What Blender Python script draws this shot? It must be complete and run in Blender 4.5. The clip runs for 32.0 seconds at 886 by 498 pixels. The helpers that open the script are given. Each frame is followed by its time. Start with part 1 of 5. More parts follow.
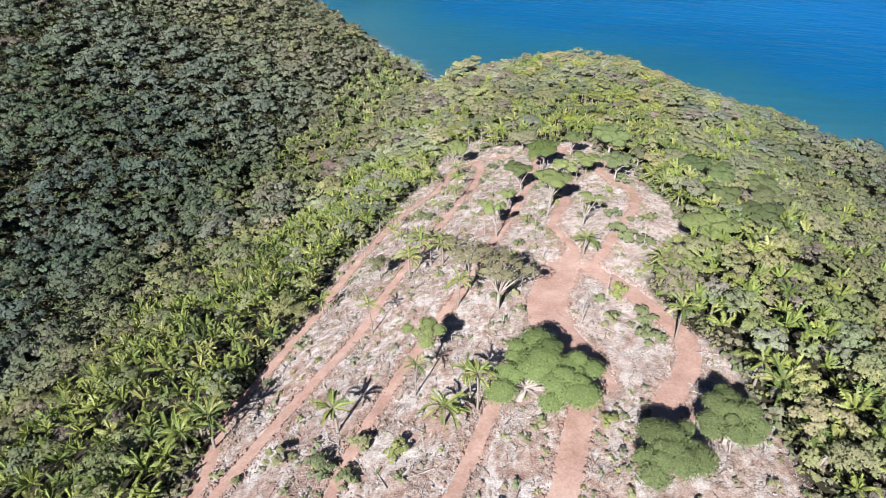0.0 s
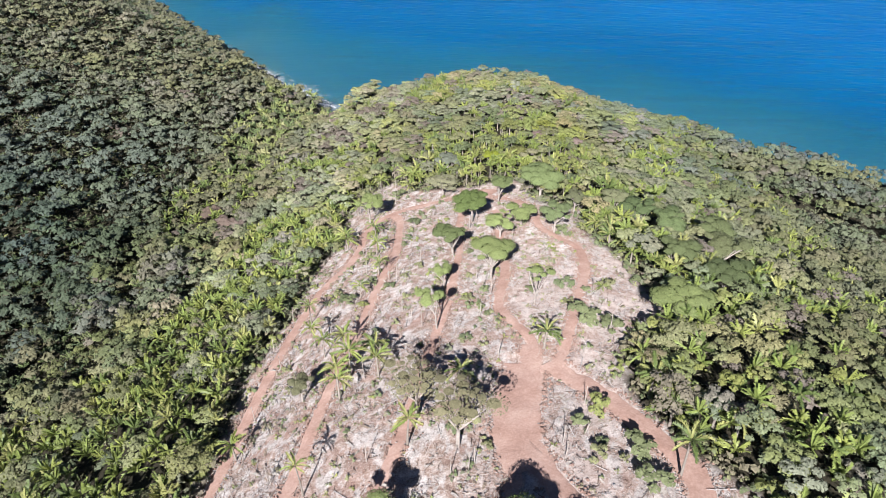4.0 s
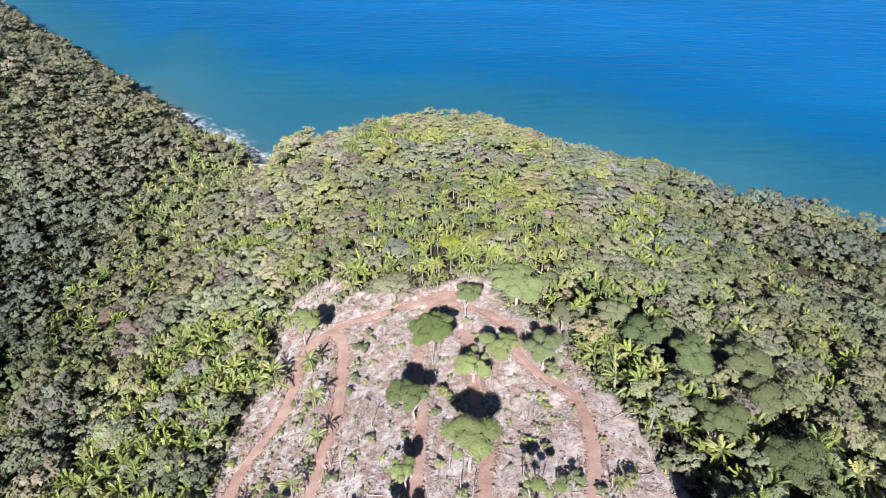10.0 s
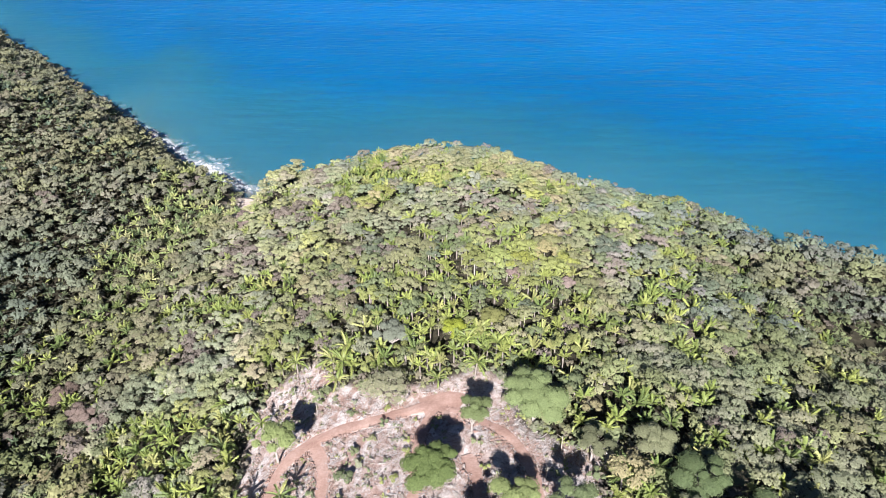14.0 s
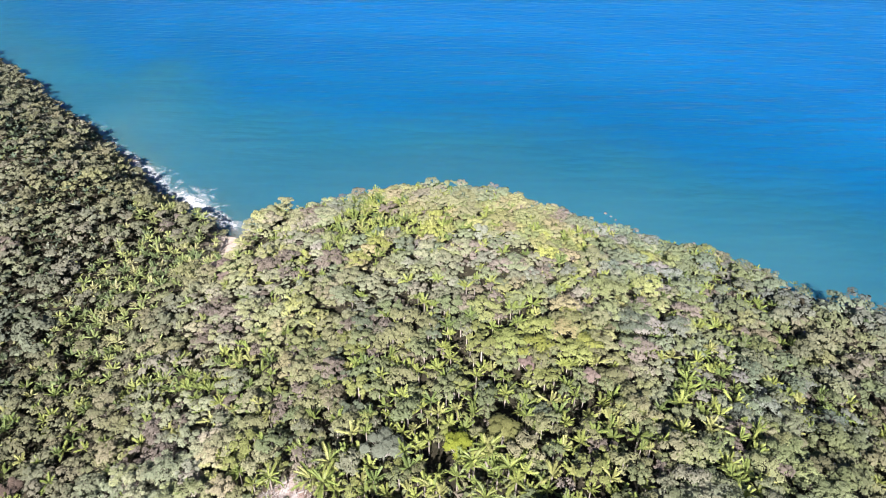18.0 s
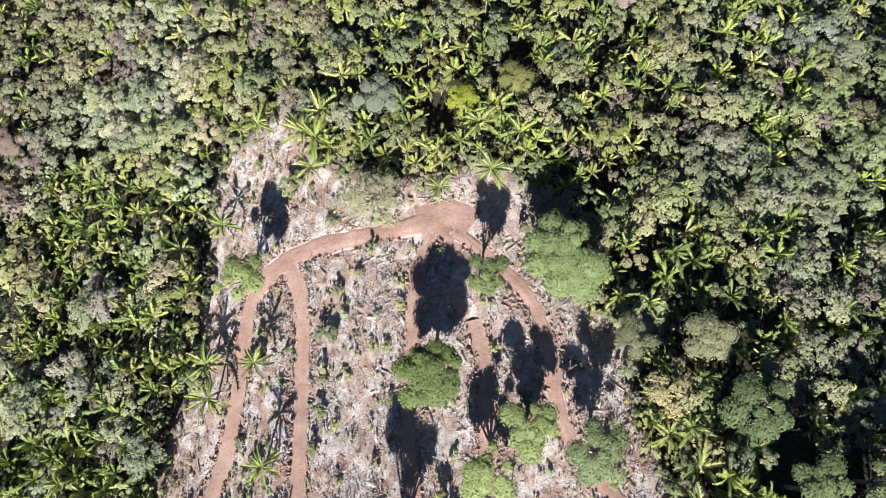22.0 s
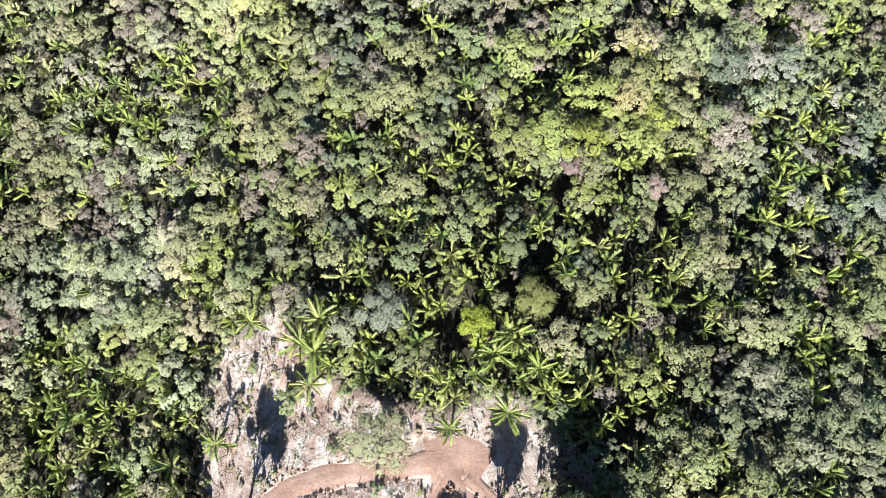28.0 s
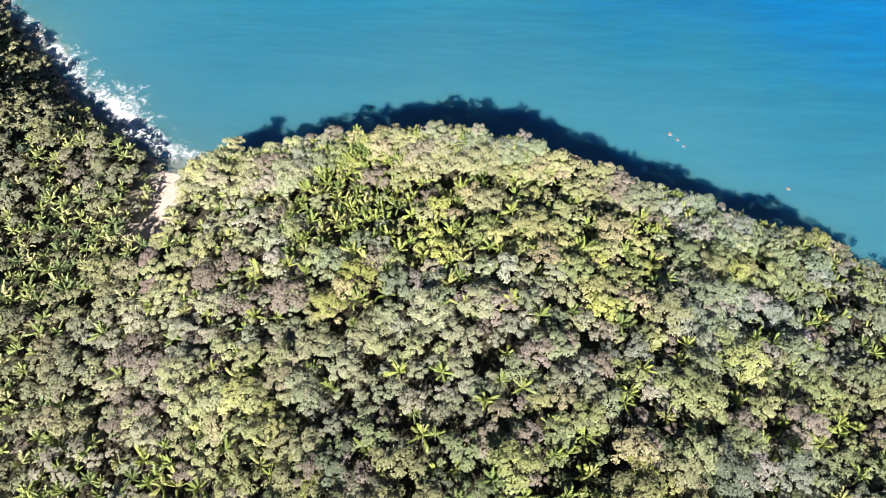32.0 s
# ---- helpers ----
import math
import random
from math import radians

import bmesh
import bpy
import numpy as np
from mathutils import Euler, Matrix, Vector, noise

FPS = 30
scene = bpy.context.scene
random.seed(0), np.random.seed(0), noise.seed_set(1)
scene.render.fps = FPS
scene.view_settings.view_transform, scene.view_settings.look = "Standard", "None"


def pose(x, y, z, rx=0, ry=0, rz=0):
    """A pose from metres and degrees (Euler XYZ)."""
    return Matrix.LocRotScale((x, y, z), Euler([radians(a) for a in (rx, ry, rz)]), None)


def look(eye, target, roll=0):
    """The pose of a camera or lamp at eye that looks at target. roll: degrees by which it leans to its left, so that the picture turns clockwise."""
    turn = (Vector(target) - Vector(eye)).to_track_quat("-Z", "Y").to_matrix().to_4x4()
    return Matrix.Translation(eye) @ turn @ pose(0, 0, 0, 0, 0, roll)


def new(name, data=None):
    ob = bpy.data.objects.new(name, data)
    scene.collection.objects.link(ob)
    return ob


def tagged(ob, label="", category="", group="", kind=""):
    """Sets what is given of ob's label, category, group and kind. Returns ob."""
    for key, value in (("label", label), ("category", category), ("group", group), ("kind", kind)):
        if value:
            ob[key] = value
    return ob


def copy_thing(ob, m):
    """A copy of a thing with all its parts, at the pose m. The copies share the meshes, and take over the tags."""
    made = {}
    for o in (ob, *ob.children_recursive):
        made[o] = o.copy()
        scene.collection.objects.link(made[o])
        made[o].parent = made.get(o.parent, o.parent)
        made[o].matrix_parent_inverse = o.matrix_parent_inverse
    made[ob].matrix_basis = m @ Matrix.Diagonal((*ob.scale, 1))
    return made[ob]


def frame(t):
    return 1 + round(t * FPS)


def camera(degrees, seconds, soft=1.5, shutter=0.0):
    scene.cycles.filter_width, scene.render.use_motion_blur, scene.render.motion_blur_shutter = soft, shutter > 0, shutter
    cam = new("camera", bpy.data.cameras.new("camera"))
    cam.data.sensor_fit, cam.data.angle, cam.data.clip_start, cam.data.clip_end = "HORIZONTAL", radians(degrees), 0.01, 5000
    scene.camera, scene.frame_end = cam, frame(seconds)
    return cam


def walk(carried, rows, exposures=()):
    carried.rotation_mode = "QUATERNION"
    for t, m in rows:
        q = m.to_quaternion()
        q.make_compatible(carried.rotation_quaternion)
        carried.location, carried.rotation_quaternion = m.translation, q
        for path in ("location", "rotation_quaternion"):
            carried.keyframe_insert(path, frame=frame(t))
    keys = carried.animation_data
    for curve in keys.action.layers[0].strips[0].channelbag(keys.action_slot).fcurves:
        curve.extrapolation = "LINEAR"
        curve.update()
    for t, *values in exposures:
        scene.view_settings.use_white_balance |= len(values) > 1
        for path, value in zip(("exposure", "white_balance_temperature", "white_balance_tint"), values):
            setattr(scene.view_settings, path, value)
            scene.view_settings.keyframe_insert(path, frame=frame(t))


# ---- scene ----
# The drone's way over the ridge: seconds, place in metres, tilt, roll, turn in degrees
cam = camera(63.78, 32.0, soft=0.9)
PATH = [
    (0.0, 0.00, 0.00, 201.24, 54.33, 0.09, 14.11),
    (0.5, -1.99, 4.78, 201.19, 54.34, 0.05, 14.24),
    (1.0, -3.95, 9.57, 201.15, 54.36, -0.01, 13.54),
    (1.5, -5.84, 14.38, 201.12, 54.35, -0.04, 9.16),
    (2.0, -7.62, 19.22, 201.09, 54.38, -0.04, 9.21),
    (2.5, -9.30, 24.09, 201.07, 54.39, -0.02, 9.24),
    (3.0, -10.88, 28.97, 201.06, 54.34, 0.02, 6.68),
    (3.5, -12.39, 33.87, 201.05, 54.40, -0.01, 5.93),
    (5.5, -16.59, 54.17, 201.07, 54.40, 0.02, 0.96),
    (6.0, -17.28, 59.48, 201.01, 54.44, 0.03, 0.99),
    (6.5, -17.89, 64.82, 200.94, 54.46, 0.06, 0.89),
    (7.0, -18.44, 70.18, 200.86, 54.51, 0.09, 0.91),
    (7.5, -18.90, 75.56, 200.76, 54.58, 0.12, 0.96),
    (8.0, -19.27, 80.97, 200.64, 54.61, 0.14, 1.03),
    (8.5, -19.53, 86.41, 200.49, 54.62, 0.15, 1.07),
    (9.0, -19.68, 91.90, 200.32, 54.60, 0.14, 1.22),
    (9.5, -19.73, 97.44, 200.13, 54.60, 0.09, 1.40),
    (10.0, -19.68, 103.03, 199.91, 54.60, 0.10, -0.20),
    (10.5, -19.56, 108.67, 199.67, 54.62, 0.06, -0.53),
    (11.0, -19.42, 114.36, 199.43, 54.59, 0.04, -0.41),
    (11.5, -19.28, 120.06, 199.19, 54.57, 0.02, -0.30),
    (12.0, -19.17, 125.76, 198.97, 54.53, -0.04, -0.19),
    (12.5, -19.11, 131.44, 198.77, 54.49, -0.11, -0.07),
    (13.0, -19.10, 137.08, 198.61, 54.48, -0.19, -0.00),
    (13.5, -19.11, 142.69, 198.50, 54.47, -0.17, 0.04),
    (14.0, -19.15, 148.25, 198.41, 54.46, -0.17, 0.09),
    (14.5, -19.20, 153.78, 198.37, 54.44, -0.15, 0.13),
    (16.5, -19.37, 174.88, 198.83, 54.28, -0.11, 0.23),
    (17.0, -19.28, 180.10, 198.84, 54.25, -0.07, 0.27),
    (17.5, -19.18, 185.32, 198.83, 54.25, 0.01, 0.30),
    (18.0, -19.08, 190.52, 198.80, 54.21, 0.08, 0.35),
    (18.5, -18.99, 195.71, 198.76, 49.03, 0.12, 0.42),
    (19.0, -18.93, 200.92, 198.70, 45.99, 0.18, 0.44),
    (19.5, -18.91, 206.14, 198.66, 42.19, 0.18, 0.45),
    (20.0, -18.92, 211.37, 198.63, 33.15, 0.14, 0.48),
    (20.5, -18.98, 216.63, 198.64, 23.55, 0.06, 0.56),
    (21.0, -19.09, 221.92, 198.67, 19.45, 0.05, 0.64),
    (21.5, -19.26, 227.24, 198.73, 14.79, 0.01, 0.64),
    (22.0, -19.48, 232.56, 198.83, 14.75, -0.02, 0.73),
    (22.5, -19.74, 237.85, 198.94, 9.80, -0.00, 0.72),
    (23.0, -20.04, 243.14, 199.06, 5.42, -0.02, 0.93),
    (23.5, -20.35, 248.39, 199.17, 5.29, -0.02, 0.89),
    (24.0, -20.67, 253.61, 199.27, 0.26, -0.01, 0.92),
    (24.5, -20.99, 258.78, 199.36, 0.30, -0.00, 1.03),
    (25.0, -21.30, 263.91, 199.46, 0.35, 0.00, 1.10),
    (25.5, -21.61, 269.00, 199.55, 0.37, 0.01, 1.06),
    (27.5, -22.63, 288.60, 198.60, 1.78, 0.02, 1.03),
    (28.0, -22.49, 293.24, 198.46, 9.42, 0.06, 0.94),
    (28.5, -22.35, 297.83, 198.35, 11.25, 0.01, 1.04),
    (29.0, -22.21, 302.39, 198.25, 14.45, -0.03, 1.07),
    (29.5, -22.04, 306.91, 198.18, 20.34, -0.03, 1.03),
    (30.0, -21.79, 309.34, 198.13, 23.60, 0.03, 1.03),
    (30.5, -21.54, 311.14, 198.42, 28.24, 0.03, 0.99),
    (31.0, -21.31, 313.02, 198.66, 31.52, 0.01, 1.08),
    (31.5, -21.07, 313.58, 198.89, 34.62, 0.00, 1.08),
    (32.0, -20.83, 314.21, 199.10, 34.59, 0.02, 1.09),
]
walk(cam, [(t, pose(x, y, z, tilt, 0, turn) @ pose(0, 0, 0, 0, 0, roll)) for t, x, y, z, tilt, roll, turn in PATH],
     exposures=[(0, 0.76, 6150, 15), (9, 0.84, 6050, 19), (17, 1.13, 6200, 19), (21, 1.05, 6400, 20), (22, 1.17, 6300, 14), (24, 1.22, 6300, 10), (28, 1.5, 6250, 9), (30, 1.38, 6450, 12), (32, 1.33, 6550, 14)])

# ---- light: late-morning sun behind the flight, clear sky ----
SUN_EL, SUN_AZ = radians(36.6), radians(186.0)      # azimuth of the sun, clockwise from +y
world = bpy.data.worlds.new("sky")
scene.world = world
world.use_nodes = True
wn = world.node_tree
sky = wn.nodes.new("ShaderNodeTexSky")
sky.sky_type = "NISHITA"
sky.sun_disc = False
sky.sun_elevation, sky.sun_rotation = SUN_EL, SUN_AZ
sky.altitude, sky.air_density, sky.dust_density, sky.ozone_density = 1500, 0.42, 0.0, 3.0
wn.links.new(sky.outputs[0], wn.nodes["Background"].inputs[0])
wn.nodes["Background"].inputs[1].default_value = 0.05
sun = new("sun", bpy.data.lights.new("sun", "SUN"))
sun.data.energy, sun.data.angle, sun.data.color = 5.0, radians(0.53), (1.0, 0.975, 0.925)
sun_dir = Vector((math.sin(SUN_AZ) * math.cos(SUN_EL), math.cos(SUN_AZ) * math.cos(SUN_EL), math.sin(SUN_EL)))
sun.matrix_world = look(sun_dir * 900 + Vector((0, 250, 0)), (0, 250, 0))


# ---- materials ----
def material(name, rough_skin=0.3):
    m = bpy.data.materials.new(name)
    m.use_nodes = True
    nt = m.node_tree
    p = nt.nodes["Principled BSDF"]
    p.inputs["Diffuse Roughness"].default_value = rough_skin
    return m, nt, p


def node(nt, kind, **inputs):
    n = nt.nodes.new(kind)
    for k, v in inputs.items():
        n.inputs[k.replace("_", " ")].default_value = v
    return n


def noise_tex(nt, scale, detail=4.0, rough=0.6):
    co = node(nt, "ShaderNodeTexCoord")
    n = node(nt, "ShaderNodeTexNoise", Scale=scale, Detail=detail, Roughness=rough)
    nt.links.new(co.outputs["Object"], n.inputs["Vector"])
    return n.outputs["Fac"]


def ramp(nt, fac, stops):
    r = nt.nodes.new("ShaderNodeValToRGB")
    el = r.color_ramp.elements
    while len(el) < len(stops):
        el.new(0.5)
    for e, (p, c) in zip(el, stops):
        e.position, e.color = p, (*c, 1)
    nt.links.new(fac, r.inputs[0])
    return r.outputs[0]


def mix(nt, fac, a, b, kind="MIX"):
    n = nt.nodes.new("ShaderNodeMix")
    n.data_type, n.blend_type = "RGBA", kind
    for sock, v in ((n.inputs[0], fac), (n.inputs[6], a), (n.inputs[7], b)):
        if isinstance(v, (int, float)):
            sock.default_value = v
        elif isinstance(v, tuple):
            sock.default_value = (*v, 1)
        else:
            nt.links.new(v, sock)
    return n.outputs[2]


def attr(nt, name, out="Color"):
    a = nt.nodes.new("ShaderNodeAttribute")
    a.attribute_name = name
    return a.outputs[out]


def calc(nt, op, a, b=0.0):
    n = nt.nodes.new("ShaderNodeMath")
    n.operation = op
    for sock, v in zip(n.inputs, (a, b)):
        if isinstance(v, (int, float)):
            sock.default_value = v
        else:
            nt.links.new(v, sock)
    return n.outputs[0]


def bump(nt, bsdf, height, strength, distance):
    b = node(nt, "ShaderNodeBump", Strength=strength, Distance=distance)
    nt.links.new(height, b.inputs["Height"])
    nt.links.new(b.outputs[0], bsdf.inputs["Normal"])


def foliage(name, rough=0.5, through_light=0.22, spec=0.35, grain=2.2, relief=0.35):
    """Leaves: colour of the plant in the attribute hue, varied leaf by leaf and plant by plant."""
    m, nt, p = material(name)
    leaf = node(nt, "ShaderNodeNewGeometry").outputs["Random Per Island"]
    ob = node(nt, "ShaderNodeObjectInfo").outputs["Random"]
    k = calc(nt, "MULTIPLY_ADD", leaf, 0.34)
    k.node.inputs[2].default_value = 0.83
    k2 = calc(nt, "MULTIPLY_ADD", ob, 0.35)
    k2.node.inputs[2].default_value = 0.84
    val = calc(nt, "MULTIPLY", k, k2)
    comb = nt.nodes.new("ShaderNodeCombineColor")
    for s in comb.inputs:
        nt.links.new(val, s)
    col = mix(nt, 1.0, attr(nt, "hue"), comb.outputs[0], "MULTIPLY")
    # leaflets and twigs too small to be cut out one by one
    pos = node(nt, "ShaderNodeNewGeometry").outputs["Position"]
    fine = node(nt, "ShaderNodeTexNoise", Scale=grain, Detail=3.0, Roughness=0.7)
    nt.links.new(pos, fine.inputs["Vector"])
    col = mix(nt, 1.0, col, ramp(nt, fine.outputs["Fac"], [(0.34, (0.78, 0.8, 0.76)), (0.5, (1.0, 1.0, 0.98)), (0.65, (1.15, 1.15, 1.09))]), "MULTIPLY")
    bump(nt, p, fine.outputs["Fac"], 0.6, relief)
    nt.links.new(col, p.inputs["Base Color"])
    p.inputs["Roughness"].default_value = rough
    p.inputs["Specular IOR Level"].default_value = spec
    tr = nt.nodes.new("ShaderNodeBsdfTranslucent")
    nt.links.new(col, tr.inputs[0])
    mx = nt.nodes.new("ShaderNodeMixShader")
    mx.inputs[0].default_value = through_light
    nt.links.new(p.outputs[0], mx.inputs[1])
    nt.links.new(tr.outputs[0], mx.inputs[2])
    nt.links.new(mx.outputs[0], nt.nodes["Material Output"].inputs[0])
    return m


LEAF = foliage("broad_leaves", 0.65, 0.12, 0.18)
FROND = foliage("palm_leaflets", 0.5, 0.14, 0.35, 1.2, 0.12)
DEAD = foliage("dead_fronds", 0.8, 0.1, 0.2)


def plain(name, stops, scale, rough=0.85, bumpy=0.4, dist=0.05, fine=9.0):
    m, nt, p = material(name)
    a, b = noise_tex(nt, scale), noise_tex(nt, scale * fine)
    f = calc(nt, "MULTIPLY_ADD", b, 0.45)
    nt.links.new(calc(nt, "MULTIPLY", a, 0.6), f.node.inputs[2])
    col = ramp(nt, f, stops)
    ob = node(nt, "ShaderNodeObjectInfo").outputs["Random"]
    k = calc(nt, "MULTIPLY_ADD", ob, 0.3)
    k.node.inputs[2].default_value = 0.85
    comb = nt.nodes.new("ShaderNodeCombineColor")
    for s in comb.inputs:
        nt.links.new(k, s)
    nt.links.new(mix(nt, 1.0, col, comb.outputs[0], "MULTIPLY"), p.inputs["Base Color"])
    p.inputs["Roughness"].default_value = rough
    bump(nt, p, b, bumpy, dist)
    return m


BARK = plain("pale_bark", [(0.3, (0.24, 0.20, 0.165)), (0.6, (0.46, 0.41, 0.36)), (0.8, (0.66, 0.61, 0.56))], 1.5)
PALM_BARK = plain("palm_trunk", [(0.3, (0.20, 0.165, 0.13)), (0.7, (0.38, 0.34, 0.29))], 2.5)
DRY = plain("dry_wood", [(0.3, (0.29, 0.255, 0.23)), (0.55, (0.47, 0.435, 0.405)), (0.8, (0.67, 0.645, 0.62))], 0.8, fine=20)
CLOD = plain("earth_clods", [(0.3, (0.20, 0.12, 0.09)), (0.6, (0.34, 0.225, 0.175)), (0.8, (0.46, 0.345, 0.285))], 0.7)
ROCK = plain("wet_rock", [(0.3, (0.10, 0.085, 0.07)), (0.7, (0.30, 0.25, 0.21))], 0.6, 0.6)


def track_material():
    """Bulldozed earth: bleached and trodden in the south, freshly cut and redder in the north."""
    m, nt, p = material("red_earth")
    a, b = noise_tex(nt, 0.16), noise_tex(nt, 1.8, 6, 0.7)
    f = calc(nt, "MULTIPLY_ADD", b, 0.5)
    nt.links.new(calc(nt, "MULTIPLY", a, 0.55), f.node.inputs[2])
    old = ramp(nt, f, [(0.3, (0.30, 0.175, 0.130)), (0.5, (0.46, 0.298, 0.235)), (0.70, (0.60, 0.43, 0.35))])
    cut = ramp(nt, f, [(0.3, (0.26, 0.15, 0.112)), (0.5, (0.43, 0.278, 0.216)), (0.70, (0.57, 0.41, 0.335))])
    col = mix(nt, attr(nt, "fresh", "Fac"), old, cut)
    # crumbled verges, where litter and pale soil lie over the earth
    verge = ramp(nt, noise_tex(nt, 2.6, 5, 0.75), [(0.3, (0.22, 0.135, 0.10)), (0.5, (0.50, 0.385, 0.32)), (0.65, (0.72, 0.64, 0.575))])
    e = calc(nt, "ADD", attr(nt, "edge", "Fac"), calc(nt, "MULTIPLY", noise_tex(nt, 0.8, 5, 0.7), 0.9))
    col = mix(nt, ramp(nt, e, [(0.72, (0, 0, 0)), (1.0, (0.9, 0.9, 0.9))]), col, verge)
    nt.links.new(col, p.inputs["Base Color"])
    p.inputs["Roughness"].default_value = 0.95
    p.inputs["Specular IOR Level"].default_value = 0.15
    bump(nt, p, b, 0.7, 0.16)
    return m


TRACK = track_material()


def ground_material():
    m, nt, p = material("ridge_soil")
    big, mid, fine = noise_tex(nt, 0.09), noise_tex(nt, 0.55, 6), noise_tex(nt, 3.2, 5, 0.7)
    f = calc(nt, "MULTIPLY_ADD", fine, 0.55)
    nt.links.new(calc(nt, "MULTIPLY", mid, 0.5), f.node.inputs[2])
    soil = ramp(nt, f, [(0.38, (0.16, 0.098, 0.074)), (0.48, (0.34, 0.245, 0.195)), (0.56, (0.53, 0.43, 0.365)), (0.66, (0.71, 0.635, 0.575))])
    red = ramp(nt, f, [(0.3, (0.25, 0.14, 0.105)), (0.7, (0.47, 0.315, 0.25))])
    soil = mix(nt, ramp(nt, big, [(0.42, (0, 0, 0)), (0.62, (0.7, 0.7, 0.7))]), soil, red)
    # bleached litter pushed into rows that run down the ridge
    pale = ramp(nt, f, [(0.38, (0.21, 0.178, 0.155)), (0.48, (0.50, 0.452, 0.41)), (0.6, (0.74, 0.705, 0.665))])
    co = node(nt, "ShaderNodeTexCoord")
    mp = nt.nodes.new("ShaderNodeMapping")
    mp.inputs["Scale"].default_value = (1.0, 0.4, 1.0)
    nt.links.new(co.outputs["Object"], mp.inputs[0])
    rows = node(nt, "ShaderNodeTexNoise", Scale=0.34, Detail=5.0, Roughness=0.68)
    nt.links.new(mp.outputs[0], rows.inputs["Vector"])
    soil = mix(nt, ramp(nt, rows.outputs["Fac"], [(0.48, (0, 0, 0)), (0.57, (0.78, 0.78, 0.78))]), soil, pale)
    bleached = ramp(nt, f, [(0.38, (0.31, 0.225, 0.185)), (0.5, (0.57, 0.47, 0.41)), (0.64, (0.74, 0.66, 0.60))])
    soil = mix(nt, attr(nt, "bleached", "Fac"), soil, bleached)
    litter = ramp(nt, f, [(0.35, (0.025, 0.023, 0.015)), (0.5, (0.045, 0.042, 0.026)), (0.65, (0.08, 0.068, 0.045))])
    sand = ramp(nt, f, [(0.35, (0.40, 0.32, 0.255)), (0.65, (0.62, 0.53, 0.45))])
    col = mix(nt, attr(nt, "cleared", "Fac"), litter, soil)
    col = mix(nt, attr(nt, "sandy", "Fac"), col, sand)
    nt.links.new(col, p.inputs["Base Color"])
    p.inputs["Roughness"].default_value = 0.95
    p.inputs["Specular IOR Level"].default_value = 0.15
    bump(nt, p, f, 0.9, 0.35)
    return m


def sea_material():
    m, nt, p = material("sea_water", 0.0)
    co = node(nt, "ShaderNodeTexCoord")

    def waves(scale, along, turn, detail):
        mp = nt.nodes.new("ShaderNodeMapping")
        mp.inputs["Scale"].default_value = (along, 1.0, 1.0)
        mp.inputs["Rotation"].default_value = (0, 0, radians(turn))
        nt.links.new(co.outputs["Object"], mp.inputs[0])
        n = node(nt, "ShaderNodeTexNoise", Scale=scale, Detail=detail, Roughness=0.55)
        nt.links.new(mp.outputs[0], n.inputs["Vector"])
        return n.outputs["Fac"]

    swell, chop, lanes = waves(0.085, 0.28, 9, 2.0), waves(0.23, 0.4, -6, 1.0), waves(0.011, 0.35, 14, 3.0)
    d = calc(nt, "MULTIPLY_ADD", noise_tex(nt, 0.02, 4), 0.16)
    nt.links.new(attr(nt, "offshore", "Fac"), d.node.inputs[2])
    col = ramp(nt, d, [(0.05, (0.17, 0.18, 0.165)), (0.11, (0.052, 0.154, 0.184)), (0.23, (0.031, 0.147, 0.206)), (0.37, (0.014, 0.128, 0.204)), (0.49, (0.002, 0.116, 0.272)), (0.85, (0.001, 0.136, 0.37))])
    col = mix(nt, 1.0, col, ramp(nt, lanes, [(0.35, (0.92, 0.92, 0.94)), (0.65, (1.07, 1.07, 1.05))]), "MULTIPLY")
    nt.links.new(col, p.inputs["Base Color"])
    p.inputs["Roughness"].default_value = 0.3
    p.inputs["IOR"].default_value = 1.33
    p.inputs["Specular IOR Level"].default_value = 0.5
    # sunlight spreads sideways in the clear water, blue the furthest
    p.subsurface_method = "BURLEY"
    p.inputs["Subsurface Weight"].default_value = 0.7
    p.inputs["Subsurface Radius"].default_value = (0.15, 0.5, 1.0)
    p.inputs["Subsurface Scale"].default_value = 14.0
    h = calc(nt, "MULTIPLY_ADD", chop, 0.2)
    nt.links.new(swell, h.node.inputs[2])
    open_sea = ramp(nt, attr(nt, "offshore", "Fac"), [(0.14, (0.13, 0.13, 0.13)), (0.36, (0.5, 0.5, 0.5)), (0.55, (1, 1, 1))])
    bump(nt, p, calc(nt, "MULTIPLY", h, open_sea), 1.0, 2.6)
    return m


def foam_material():
    m, nt, p = material("sea_foam")
    p.inputs["Base Color"].default_value = (0.8, 0.82, 0.82, 1)
    p.inputs["Roughness"].default_value = 0.7
    n1, n2 = noise_tex(nt, 0.22, 5, 0.65), noise_tex(nt, 1.1, 4, 0.7)
    f = calc(nt, "ADD", calc(nt, "MULTIPLY", n1, 0.7), calc(nt, "MULTIPLY", n2, 0.45))
    f = calc(nt, "ADD", f, calc(nt, "MULTIPLY", attr(nt, "surf", "Fac"), 0.42))
    a = ramp(nt, f, [(0.74, (0, 0, 0)), (1.0, (0.8, 0.8, 0.8))])
    nt.links.new(a, p.inputs["Alpha"])
    return m


GROUND, SEA, FOAM = ground_material(), sea_material(), foam_material()


